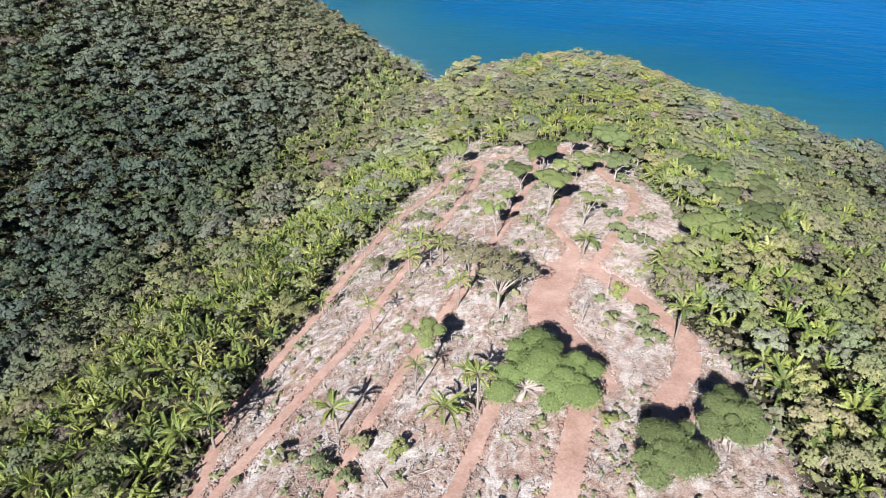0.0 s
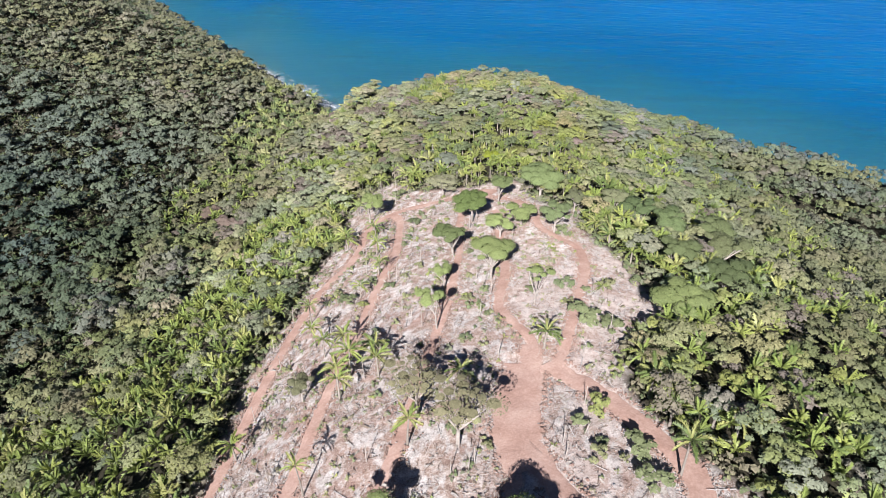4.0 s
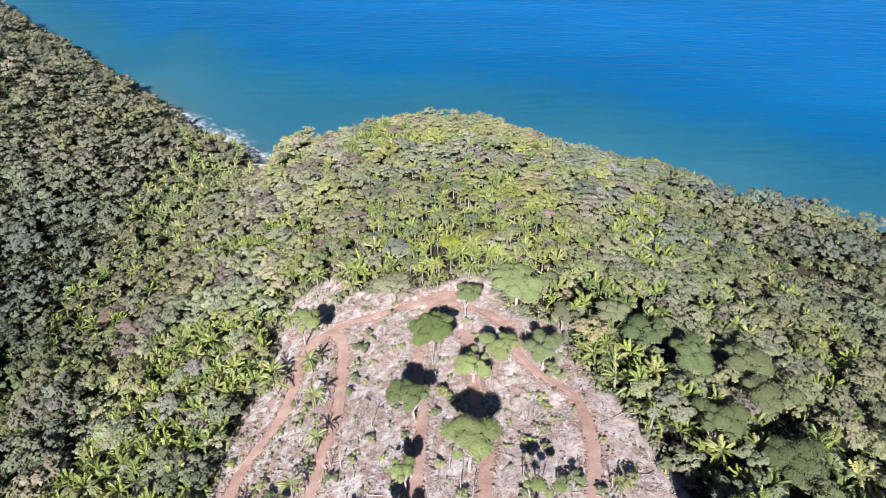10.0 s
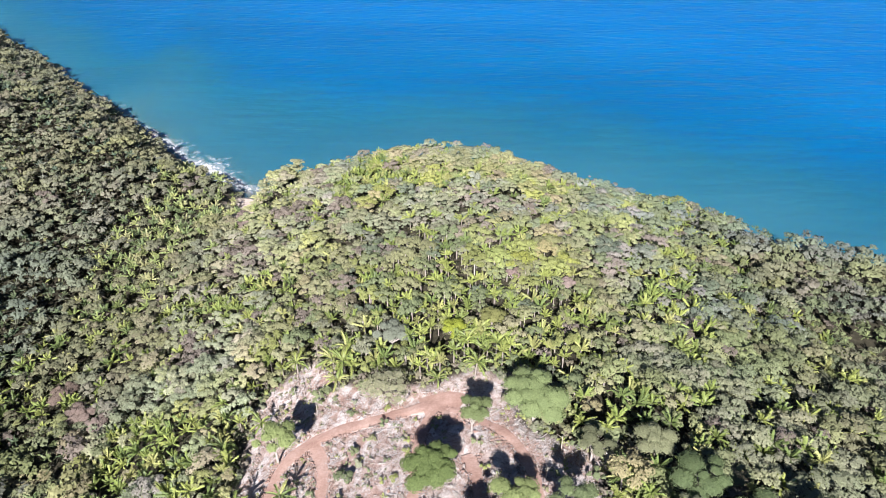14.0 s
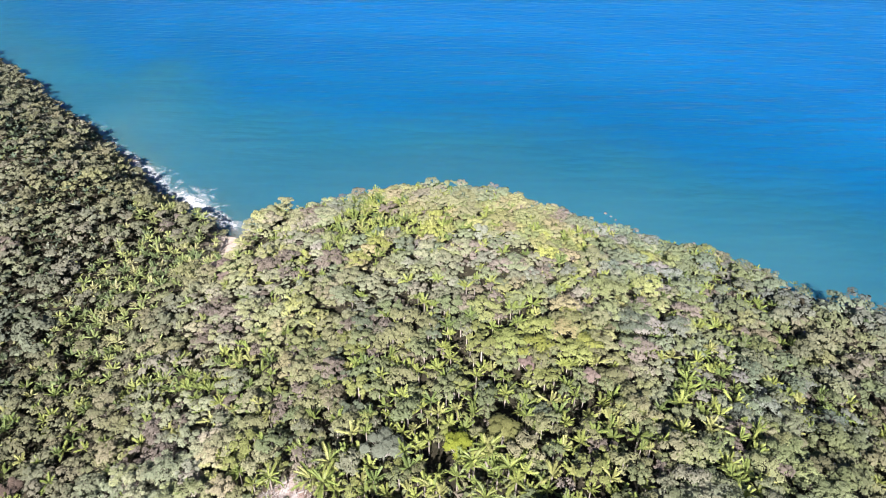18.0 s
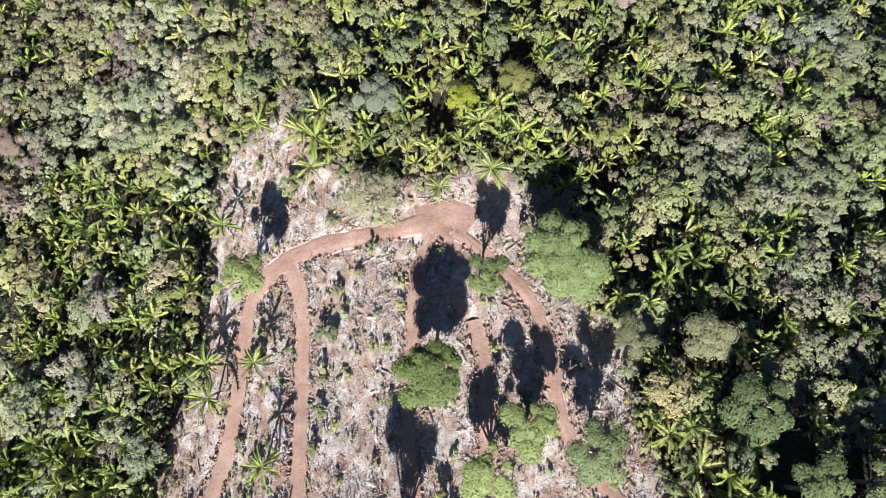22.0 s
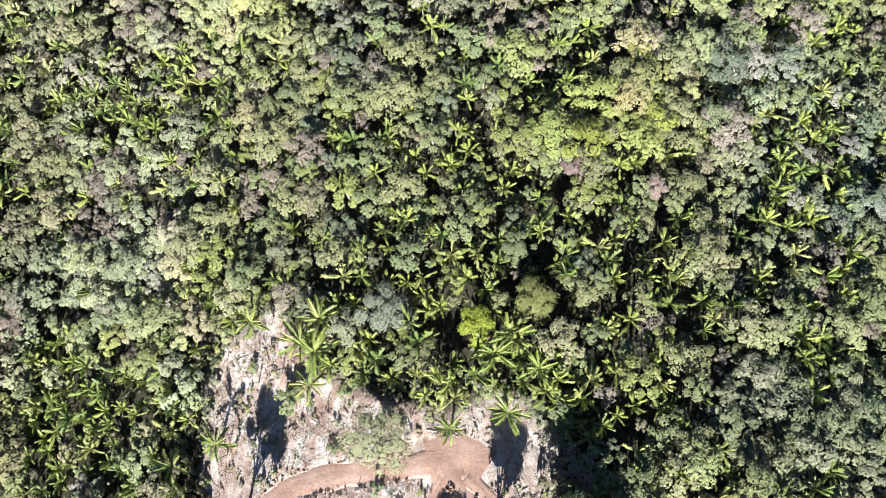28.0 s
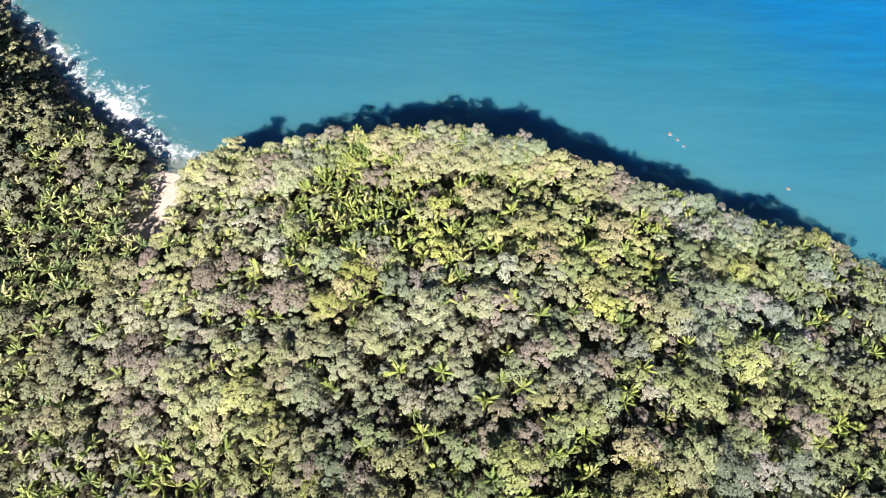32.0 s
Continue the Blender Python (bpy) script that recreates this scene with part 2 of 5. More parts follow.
# ---- mesh helpers ----
def mesh_of(name, verts, tris, mat, hue=None, nrm=None, attrs=None, smooth=True):
    """A mesh from arrays of corners and triangles; hue: a colour for each corner; nrm: the way in which each corner faces."""
    verts, tris = np.asarray(verts, np.float32), np.asarray(tris, np.int32)
    me = bpy.data.meshes.new(name)
    me.vertices.add(len(verts))
    me.vertices.foreach_set("co", verts.ravel())
    me.loops.add(tris.size)
    me.loops.foreach_set("vertex_index", tris.ravel())
    me.polygons.add(len(tris))
    me.polygons.foreach_set("loop_start", np.arange(0, tris.size, 3, dtype=np.int32))
    if not smooth:
        me.polygons.foreach_set("use_smooth", np.zeros(len(tris), bool))
    me.materials.append(mat)
    if nrm is not None:
        a = me.attributes.new("custom_normal", "FLOAT_VECTOR", "POINT")
        a.data.foreach_set("vector", np.asarray(nrm, np.float32).ravel())
    if hue is not None:
        a = me.attributes.new("hue", "FLOAT_COLOR", "POINT")
        a.data.foreach_set("color", np.concatenate([hue, np.ones((len(hue), 1))], 1).astype(np.float32).ravel())
    for k, v in (attrs or {}).items():
        a = me.attributes.new(k, "FLOAT", "POINT")
        a.data.foreach_set("value", np.asarray(v, np.float32).ravel())
    me.update(calc_edges=True)
    return me


def part(name, me, parent, label="", m=None):
    ob = new(name, me)
    ob.parent = parent
    if m is not None:
        ob.matrix_basis = m
    return tagged(ob, label)


def join(pieces):
    """Joins (verts, tris, hue) or (verts, tris, hue, normals) pieces."""
    n, out = 0, []
    for v, t, *more in pieces:
        out.append((v, t + n, *more))
        n += len(v)
    return tuple(np.concatenate(k) for k in zip(*out))


def lattice(ix, iy, seed):
    h = (ix * 374761393 + iy * 668265263 + seed * 974634777) & 0xFFFFFFFF
    h = ((h ^ (h >> 13)) * 1274126177) & 0xFFFFFFFF
    return ((h ^ (h >> 16)) & 0xFFFF) / 65535.0


def vnoise(x, y, size, seed=0):
    """Smooth value noise of 0 to 1 with cells of that size."""
    x, y = np.asarray(x, float) / size, np.asarray(y, float) / size
    ix, iy = np.floor(x).astype(np.int64), np.floor(y).astype(np.int64)
    fx, fy = x - ix, y - iy
    fx, fy = fx * fx * (3 - 2 * fx), fy * fy * (3 - 2 * fy)
    a, b = lattice(ix, iy, seed), lattice(ix + 1, iy, seed)
    c, d = lattice(ix, iy + 1, seed), lattice(ix + 1, iy + 1, seed)
    return (a + (b - a) * fx) * (1 - fy) + (c + (d - c) * fx) * fy


def smooth(a, b, v):
    t = np.clip((v - a) / (b - a), 0, 1)
    return t * t * (3 - 2 * t)


# ---- the lie of the land ----
# Height of the ridge as a polynomial in x / 100 and (y - 250) / 150, rows by power of x
RIDGE = [67.0, -36.77, 6.42, 8.42, -3.38, -2.31, 5.23, -7.56, 1.2, 0.88, -1.67, -29.9, -5.31, 1.09, 0.56, 1.69, 0.18, -1.01, 4.55, 2.21, -0.46]


TIDE = -14.0                        # height of the sea


def coast(x):
    """y of the shoreline; the land lies south of it, the cove at the valley's mouth in the west."""
    return np.interp(x, [-900, -430, -355, -300, -268, -224, -197, -172, -156, -140, -127, -112, -100, -45, 0, 37, 66, 105, 156, 200, 300, 900],
                     [1300, 792, 718, 661, 632, 583, 556, 528, 515, 505, 497, 492, 489, 490, 486, 474, 466, 450, 419, 391, 338, 138]) \
        + 5 * (vnoise(x, 0 * x, 23, 3) - 0.5) + 3 * (vnoise(x, 0 * x, 7, 4) - 0.5)


def valley(y):
    return np.interp(y, [-300, 100, 170, 230, 300, 380, 430, 490], [-300, -225, -198, -178, -162, -153, -146, -126])


def base_height(x, y):
    """The ground's height, with the cliffs along the shore."""
    x, y = np.asarray(x, float), np.asarray(y, float)
    u, w = np.clip(x, -165, 175) / 100, (np.clip(y, -60, 458) - 250) / 150
    h, k = 0 * x, 0
    for i in range(6):
        for j in range(6 - i):
            h = h + RIDGE[k] * u ** i * w ** j
            k += 1
    h = h - 0.25 * np.maximum(x - 175, 0) + 0.1 * np.maximum(-60 - y, 0)
    low = 13.0
    h = np.where(x > 0, np.logaddexp(h / 3, low / 3) * 3, h)
    xv = valley(y)
    floor = np.interp(y, [-200, 100, 170, 240, 330, 430, 490], [70, 32, 21, 13, 3, -6, -13])
    west = np.maximum(xv - x, 0)
    wh = floor + 0.34 * west + 3 * smooth(30, 0, west) * smooth(470, 430, y) + 9 * (vnoise(x, y, 90, 5) - 0.4) * smooth(0, 80, west)
    k = smooth(-34, 34, xv - x)
    h = np.logaddexp(h / 5, (floor + 4 * smooth(480, 440, y)) / 5) * 5 * (1 - k) + wh * k
    h = h + 2.2 * (vnoise(x, y, 35, 6) - 0.5)
    d = (coast(x) - y) * 0.85
    h = h - 6.0 * smooth(70, 8, d) * (x > -110) * (h > 8)
    steep = np.where(d > 0, 3.0 * d + 13 * smooth(0, 4, d) * smooth(-126, -102, x), 0.35 * d) - 0.4
    steep = np.where((d > 0) & (x < -120), np.minimum(steep, steep * (1 - smooth(-120, -165, x)) + (0.55 * d - 0.4) * smooth(-120, -165, x)), steep)
    sandy = smooth(19, 8, np.abs(x + 127)) * smooth(66, 34, d)
    steep = TIDE + np.where(d > 0, steep * (1 - sandy) + sandy * (0.13 * d - 0.4), steep)
    return np.maximum(np.minimum(h, steep), TIDE - 9)


# ---- the clearing and its bulldozed tracks (x, y of their middle lines, width) ----
CLEARING = [(-62, 40), (-70, 90), (-71, 130), (-76, 165), (-72, 195), (-74, 225), (-70, 250), (-72, 270), (-74, 286), (-71, 299), (-58, 307),
            (-48, 293), (-36, 288), (-22, 285), (-8, 289), (0, 281), (-2, 272), (4, 259), (14, 254), (23, 256), (14, 244), (14, 236), (19, 225),
            (24, 210), (27, 190), (30, 172), (17, 160), (15, 146), (18, 136), (24, 124), (33, 114), (38, 94), (42, 78), (44, 40)]
TRACKS = [
    (2.9, [(-60, 40), (-63, 66), (-69.5, 88), (-68.5, 106), (-68, 130), (-68.8, 157), (-68.5, 186), (-66.5, 209), (-63, 219), (-61, 227), (-60.2, 236),
           (-60.4, 254), (-59.3, 261), (-56, 266), (-51.6, 269), (-45.5, 271.3), (-37, 272.8), (-28, 274.3), (-18.8, 277)]),
    (2.7, [(-60, 50), (-58, 69), (-56, 83), (-53.4, 99), (-50, 117), (-49.5, 144), (-47.7, 176), (-46.5, 208), (-45.4, 222), (-46, 231), (-47, 243), (-48.2, 254), (-50, 262), (-53, 267)]),
    (2.3, [(-36, 45), (-36.2, 66), (-35.8, 81), (-34, 102), (-30.2, 126), (-29, 137), (-26.5, 167), (-25.3, 182), (-24, 211), (-24.6, 224), (-25.8, 235), (-25.6, 257), (-24, 268), (-20, 275)]),
    (2.6, [(-16.5, 45), (-15.5, 68), (-14.2, 79), (-12.5, 94), (-9.5, 107), (-8.2, 118), (-7.6, 134), (-6, 150), (-3.5, 160), (-8, 170), (-11.6, 180), (-10, 201), (-11.2, 213), (-11.7, 230), (-12, 244), (-14, 254)]),
    (2.6, [(-17.5, 273), (-9.9, 266), (-5, 260.6), (-2, 255), (0, 246), (0.4, 239), (2, 233), (5.6, 227), (11, 220.5), (12.6, 212), (12, 199), (9, 184), (6.9, 174), (3, 157), (1, 150)]),
    (4.4, [(-4, 160), (-4.5, 148), (-6.5, 136), (-7.5, 128), (-2.5, 118.5), (3.5, 106), (4.0, 98), (2.8, 88), (1.8, 71), (1.2, 45)]),
    (4.6, [(-1, 152), (3, 148), (9.5, 141), (16, 131.5), (22.5, 120), (22.5, 110), (19, 100), (17, 90)]),
    (8.5, [(-5.5, 152), (-7, 140), (-7.5, 128), (-5, 119)]),
    (6.5, [(0, 112), (4, 104), (6, 98)]),
    (6.4, [(-25, 275), (-18, 276.6), (-14, 274.5)]),
    (3.0, [(-22, 277), (-18.5, 271), (-16, 266)]),
]


def spline(pts, step=1.5):
    p = np.array(pts, float)
    out = []
    for i in range(len(p) - 1):
        a, b, c, d = p[max(i - 1, 0)], p[i], p[i + 1], p[min(i + 2, len(p) - 1)]
        n = max(2, int(np.hypot(*(c - b)) / step))
        t = np.arange(n)[:, None] / n
        out.append(0.5 * (2 * b + (c - a) * t + (2 * a - 5 * b + 4 * c - d) * t ** 2 + (3 * b - a - 3 * c + d) * t ** 3))
    return np.concatenate(out + [p[-1:]])


LINES = []                          # width at each point of the middle line; the loop at the head is wider
for w, p in TRACKS:
    p = spline(p)
    LINES.append((1.12 * w * (1 + 0.4 * smooth(256, 267, p[:, 1]) * (p[:, 0] < -24)), p))


def inside(x, y, poly):
    """How far inside the outline a point lies (negative: outside)."""
    p = np.array(poly, float)
    q = np.roll(p, -1, 0)
    inn, best = np.zeros(np.shape(x), bool), np.full(np.shape(x), 1e9)
    for (ax, ay), (bx, by) in zip(p, q):
        cross = (ay > y) != (by > y)
        inn ^= cross & (x < (bx - ax) * (y - ay) / (by - ay + 1e-12) + ax)
        t = np.clip(((x - ax) * (bx - ax) + (y - ay) * (by - ay)) / ((bx - ax) ** 2 + (by - ay) ** 2), 0, 1)
        best = np.minimum(best, np.hypot(x - ax - t * (bx - ax), y - ay - t * (by - ay)))
    return np.where(inn, best, -best)


def off_track(x, y):
    """Distance from the nearest track's edge."""
    best = np.full(np.shape(x), 1e9)
    for w, line in LINES:
        for i in range(0, len(line) - 1, 24):
            seg = line[i:i + 25]
            lo, hi = seg.min(0) - 12, seg.max(0) + 12
            k = (x > lo[0]) & (x < hi[0]) & (y > lo[1]) & (y < hi[1])
            if k.any():
                d = (np.hypot(x[k][:, None] - seg[:, 0], y[k][:, None] - seg[:, 1]) - w[i:i + 25] / 2).min(1)
                best[k] = np.minimum(best[k], d)
    return best


def height(x, y):
    return base_height(x, y) + 0.35 * (vnoise(x, y, 4.5, 8) - 0.5)


def ground_at(x, y):
    return float(height(np.array([x]), np.array([y]))[0])


def grid(xs, ys):
    nx, ny = len(xs), len(ys)
    gx, gy = np.meshgrid(xs, ys)
    i = (np.arange(ny - 1)[:, None] * nx + np.arange(nx - 1)).ravel()
    tris = np.concatenate([np.stack([i, i + 1, i + nx + 1], 1), np.stack([i, i + nx + 1, i + nx], 1)])
    return gx.ravel(), gy.ravel(), tris


def build_ground():
    xs = np.concatenate([np.arange(-1500, -560, 60), np.arange(-560, -90, 5), np.arange(-90, 48, 1.0), np.arange(48, 240, 4), np.arange(240, 1500, 60)])
    ys = np.concatenate([np.arange(-900, -60, 60), np.arange(-60, 52, 6), np.arange(52, 312, 1.0), np.arange(312, 520, 3), np.arange(520, 900, 8), np.arange(900, 1600, 60)])
    x, y, tris = grid(xs, ys)
    z = height(x, y)
    near = (x > -95) & (x < 55) & (y > 30) & (y < 320)
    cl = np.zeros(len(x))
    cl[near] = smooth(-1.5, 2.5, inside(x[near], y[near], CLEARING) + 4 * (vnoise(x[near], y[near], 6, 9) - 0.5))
    tr = np.full(len(x), 1e9)
    tr[near] = off_track(x[near], y[near])
    z -= 0.34 * smooth(0.8, -0.4, tr)
    z += 0.28 * np.exp(-((tr - 1.1) / 0.7) ** 2) * vnoise(x, y, 2.5, 11)          # spoil heaped along the tracks
    z += 0.3 * cl * (vnoise(x, y, 2.1, 12) - 0.5)
    d = coast(x) - y
    sandy = smooth(13, 6, np.abs(x + 126.5 + 0.03 * np.minimum(d, 60))) * smooth(75, 35, d) * smooth(9, 5, z - TIDE) + 0.4 * smooth(3.0, 1.0, z - TIDE)
    # the dry crest and the head of the clearing, bleached by the sun
    pale = np.maximum(smooth(-22, -2, x) * smooth(95, 120, y) * smooth(228, 205, y), 0.8 * smooth(-44, -30, x) * smooth(225, 262, y))
    pale = pale * (0.25 + 0.75 * smooth(0.35, 0.6, vnoise(x, y, 9, 58))) * (0.8 - 0.5 * smooth(240, 260, y))
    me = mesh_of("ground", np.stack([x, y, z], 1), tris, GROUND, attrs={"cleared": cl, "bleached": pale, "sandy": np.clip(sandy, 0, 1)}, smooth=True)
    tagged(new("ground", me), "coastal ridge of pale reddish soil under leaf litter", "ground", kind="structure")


def build_tracks():
    for w, line in LINES:
        t = np.gradient(line, axis=0)
        t /= np.hypot(t[:, 0], t[:, 1])[:, None]
        nrm = np.stack([t[:, 1], -t[:, 0]], 1)
        across = np.array([-0.62, -0.46, -0.3, -0.12, 0.06, 0.24, 0.4, 0.54, 0.62])
        dip = np.array([-0.5, -0.1, -0.16, -0.05, -0.03, -0.06, -0.16, -0.1, -0.5])
        wob = 1 + 0.35 * (vnoise(line[:, 0], line[:, 1], 3.0, 13) - 0.5) + 0.4 * (vnoise(line[:, 0], line[:, 1], 1.3, 14) - 0.5)
        p = line[:, None, :] + nrm[:, None, :] * (across * w[:, None])[:, :, None] * wob[:, None, None]
        x, y = p[..., 0].ravel(), p[..., 1].ravel()
        z = height(x, y) + np.tile(dip, len(line)) + 0.12 * (vnoise(x, y, 1.7, 15) - 0.5) + 0.03
        n = len(across)
        i = (np.arange(len(line) - 1)[:, None] * n + np.arange(n - 1)).ravel()
        tris = np.concatenate([np.stack([i, i + 1, i + n + 1], 1), np.stack([i, i + n + 1, i + n], 1)])
        me = mesh_of("dirt_track", np.stack([x, y, z], 1), tris, TRACK, attrs={"fresh": smooth(150, 205, y), "edge": np.tile(smooth(0.3, 0.62, np.abs(across)) * 0.6, len(line))})
        tagged(new("dirt_track", me), "bulldozed red earth track across the cleared ridge", "track", "tracks", "structure")


def build_sea():
    xs = np.concatenate([np.arange(-4800, -700, 300), np.arange(-700, 500, 8), np.arange(500, 4801, 300)])
    ys = np.concatenate([np.arange(300, 900, 8), np.arange(900, 4801, 300)])
    x, y, tris = grid(xs, ys)
    d = np.clip((y - coast(x)) * 0.8, 0, 400)
    west = smooth(-100, -125, x) * smooth(-260, -210, x) * smooth(30, 5, d) * 0.075
    me = mesh_of("sea", np.stack([x, y, 0 * x + TIDE], 1), tris, SEA, attrs={"offshore": np.clip(d / 400 + 0.06 - west + 0.12 * smooth(-235, -280, x), 0, 1)}, smooth=True)
    tagged(new("sea", me), "calm blue sea turning teal towards the shore", "sea", kind="structure")
    # surf breaking in the cove
    t = np.linspace(-330, -108, 150)
    across = np.linspace(-4, 34, 13)
    gx = np.repeat(t[:, None], 13, 1) + across * 0.45 * smooth(-112, -135, t)[:, None]
    gy = coast(t)[:, None] + across * (0.55 + 0.45 * smooth(-190, -160, t))[:, None]
    surf = (np.exp(-((across - 6) / 5) ** 2)[None, :] + 0.8 * np.exp(-((across - 15) / 10) ** 2)[None, :] * np.exp(-((t + 182) / 34) ** 2)[:, None]) * (0.45 + 0.5 * vnoise(t, 0 * t, 18, 16))[:, None] * smooth(-330, -230, t)[:, None]
    i = (np.arange(149)[:, None] * 13 + np.arange(12)).ravel()
    tris = np.concatenate([np.stack([i, i + 1, i + 14], 1), np.stack([i, i + 14, i + 13], 1)])
    v = np.stack([gx.ravel(), gy.ravel(), np.full(gx.size, TIDE + 0.12)], 1)
    tagged(new("surf", mesh_of("surf", v, tris, FOAM, attrs={"surf": surf.ravel()})), "white surf breaking along the cove beach", "surf", kind="structure")


build_ground()
build_tracks()
build_sea()


# ---- plants ----
def unit(v):
    return v / np.maximum(np.linalg.norm(v, axis=-1, keepdims=True), 1e-9)


def limb(a, b, r0, r1, sides=5, hue=(0.4, 0.35, 0.3)):
    """A tapered branch from a to b."""
    a, b = np.array(a, float), np.array(b, float)
    d = unit(b - a)
    s = unit(np.cross(d, [0.31, 0.87, 0.38]))
    t = np.cross(d, s)
    k = np.arange(sides) * 2 * np.pi / sides
    ring = np.cos(k)[:, None] * s + np.sin(k)[:, None] * t
    v = np.concatenate([a + ring * r0, b + ring * r1])
    i = np.arange(sides)
    j = (i + 1) % sides
    tr = np.concatenate([np.stack([i, j, j + sides], 1), np.stack([i, j + sides, i + sides], 1)])
    return v, tr, np.tile(hue, (len(v), 1))


def ball(c, r, squash, seg=5, rings=3):
    """A rough lobe of inner foliage."""
    th = np.linspace(0.15, np.pi * 0.8, rings)
    ph = np.arange(seg) * 2 * np.pi / seg
    v = np.array([[np.sin(a) * np.cos(b), np.sin(a) * np.sin(b), np.cos(a) * squash] for a in th for b in ph]) * r + c
    i = (np.arange(rings - 1)[:, None] * seg + np.arange(seg)).ravel()
    j = (np.arange(rings - 1)[:, None] * seg + (np.arange(seg) + 1) % seg).ravel()
    top = np.stack([np.zeros(seg - 2, int), np.arange(1, seg - 1), np.arange(2, seg)], 1)
    return v, np.concatenate([np.stack([i, i + seg, j + seg], 1), np.stack([i, j + seg, j], 1), top])


def leaves(r, centres, radii, squash, n, size, hue, spread=0.5, core=0.84, tri=False, seg=5, rings=3, dome=0.5):
    """A crown: leaf clumps over the outside of its lobes, and the dense inner foliage of the lobes."""
    centres, radii = np.array(centres, float), np.array(radii, float)
    w = radii ** 2 / (radii ** 2).sum()
    pts, nrm = np.zeros((0, 3)), np.zeros((0, 3))
    while len(pts) < n:
        k = r.choice(len(radii), n, p=w)
        d = unit(r.normal(size=(n, 3)))
        d[:, 2] = np.where(d[:, 2] < -0.35, -d[:, 2], d[:, 2])
        p = centres[k] + d * radii[k][:, None] * np.array([1, 1, squash]) * r.uniform(0.86, 1.08, (n, 1))
        rel = (p[:, None, :] - centres) / (radii[:, None] * np.array([1, 1, squash]))
        deep = (np.linalg.norm(rel, axis=2) < 0.8).any(1)
        pts, nrm = np.concatenate([pts, p[~deep]]), np.concatenate([nrm, d[~deep]])
    pts, nrm = pts[:n], nrm[:n]
    mid = centres.mean(0) - [0, 0, dome * (np.abs(centres[:, :2]).max() + radii.max())]
    faces = unit(nrm * 0.4 + unit(pts - mid) * 0.4 + r.normal(size=(n, 3)) * 0.2 + [0, 0, 0.65])
    nrm = unit(nrm + r.normal(size=(n, 3)) * spread + np.array([0, 0, 0.7]))
    s = unit(np.cross(nrm, r.normal(size=(n, 3))))
    t = np.cross(nrm, s)
    a = size * r.uniform(0.6, 1.35, (n, 1))
    b = a * r.uniform(0.5, 0.95, (n, 1))
    up = nrm * a * 0.22
    v = np.stack([pts - s * a - up, pts - t * b + up * 0.6, pts + s * a * r.uniform(0.7, 1.2, (n, 1)) - up, pts + t * b + up * 0.6], 1).reshape(-1, 3)
    i = np.arange(n) * 4
    tr = np.concatenate([np.stack([i, i + 1, i + 3], 1), np.stack([i + 1, i + 2, i + 3], 1)])
    if tri:
        v = np.stack([pts - s * a - t * b * 0.7, pts + s * a - t * b * r.uniform(0.2, 0.9, (n, 1)), pts + t * b * 1.15 - up], 1).reshape(-1, 3)
        tr = np.arange(3 * n).reshape(-1, 3)
    h = np.tile(hue, (len(v), 1))
    out = [(v, tr, h, np.repeat(faces, 3 if tri else 4, 0))]
    if core:
        for c, q in zip(centres, radii):
            cv, ct = ball(c, q * core, squash, seg, rings)
            out.append((cv, ct, np.tile(hue, (len(cv), 1)), unit((cv - c) / q * 0.4 + unit(cv - mid) * 0.4 + [0, 0, 0.65])))
    return join(out)


def forest_crown(seed, n, hue, lobes=9, squash=0.45, size=0.17, core=0.8):
    """A forest tree's crown of radius 1 round its own centre: uneven plates of foliage at several heights."""
    r = np.random.default_rng(seed)
    k = np.arange(lobes)
    ang, dist = k * 2.4 + r.uniform(0, 6) + r.normal(0, 0.3, lobes), np.sqrt((k + 0.4) / lobes) * r.uniform(0.62, 0.92, lobes)
    c = np.stack([np.cos(ang) * dist * r.uniform(0.85, 1.3), np.sin(ang) * dist, 0.26 - 0.42 * dist ** 2 + r.uniform(-0.16, 0.14, lobes)], 1)
    q = r.uniform(0.17, 0.42, lobes) * (5 / (lobes + 2)) ** 0.25
    return leaves(r, c, q, squash, n, size, hue, core=core, tri=True, rings=2 if lobes > 4 else 3)


def frond(length, rise, droop, pairs, hue, width=0.22, seed=0, cut=1.0):
    """One arched palm leaf along +x: a stalk with leaflets on both sides."""
    r = np.random.default_rng(seed)
    s = np.linspace(0, 1, pairs + 1)
    x = length * (s * np.cos(rise) * (1 - 0.22 * s * droop))
    z = length * (s * np.sin(rise) - droop * 0.62 * s ** 2.2)
    p = np.stack([x, 0 * x, z], 1)
    v, t, k = [], [], 0
    for i in range(pairs):
        a = p[max(i - 1, 0)] + (p[i] - p[max(i - 1, 0)]) * 0.5
        b = p[i + 1]
        u = s[i] + 0.5 / pairs
        if u < 0.13:
            continue
        reach = length * width * (0.55 + 0.9 * np.sin(np.pi * min(u * 0.93, 1.0)) ** 0.8) * cut
        for side in (-1, 1):
            tip = (a + b) / 2 + np.array([reach * r.uniform(0.9, 1.5), side * reach * r.uniform(0.7, 0.95), reach * r.uniform(-0.35, 0.25)])
            v += [a, b, tip]
            t.append([k, k + 1, k + 2])
            k += 3
    w = 0.035 * length / 4
    v += [p[0] + [0, -w, 0], p[0] + [0, w, 0], p[pairs // 2] + [0, w, 0.02], p[pairs // 2] + [0, -w, 0.02], p[-1]]
    t += [[k, k + 1, k + 2], [k, k + 2, k + 3], [k + 3, k + 2, k + 4]]
    v = np.array(v)
    return v, np.array(t), np.tile(hue, (len(v), 1))


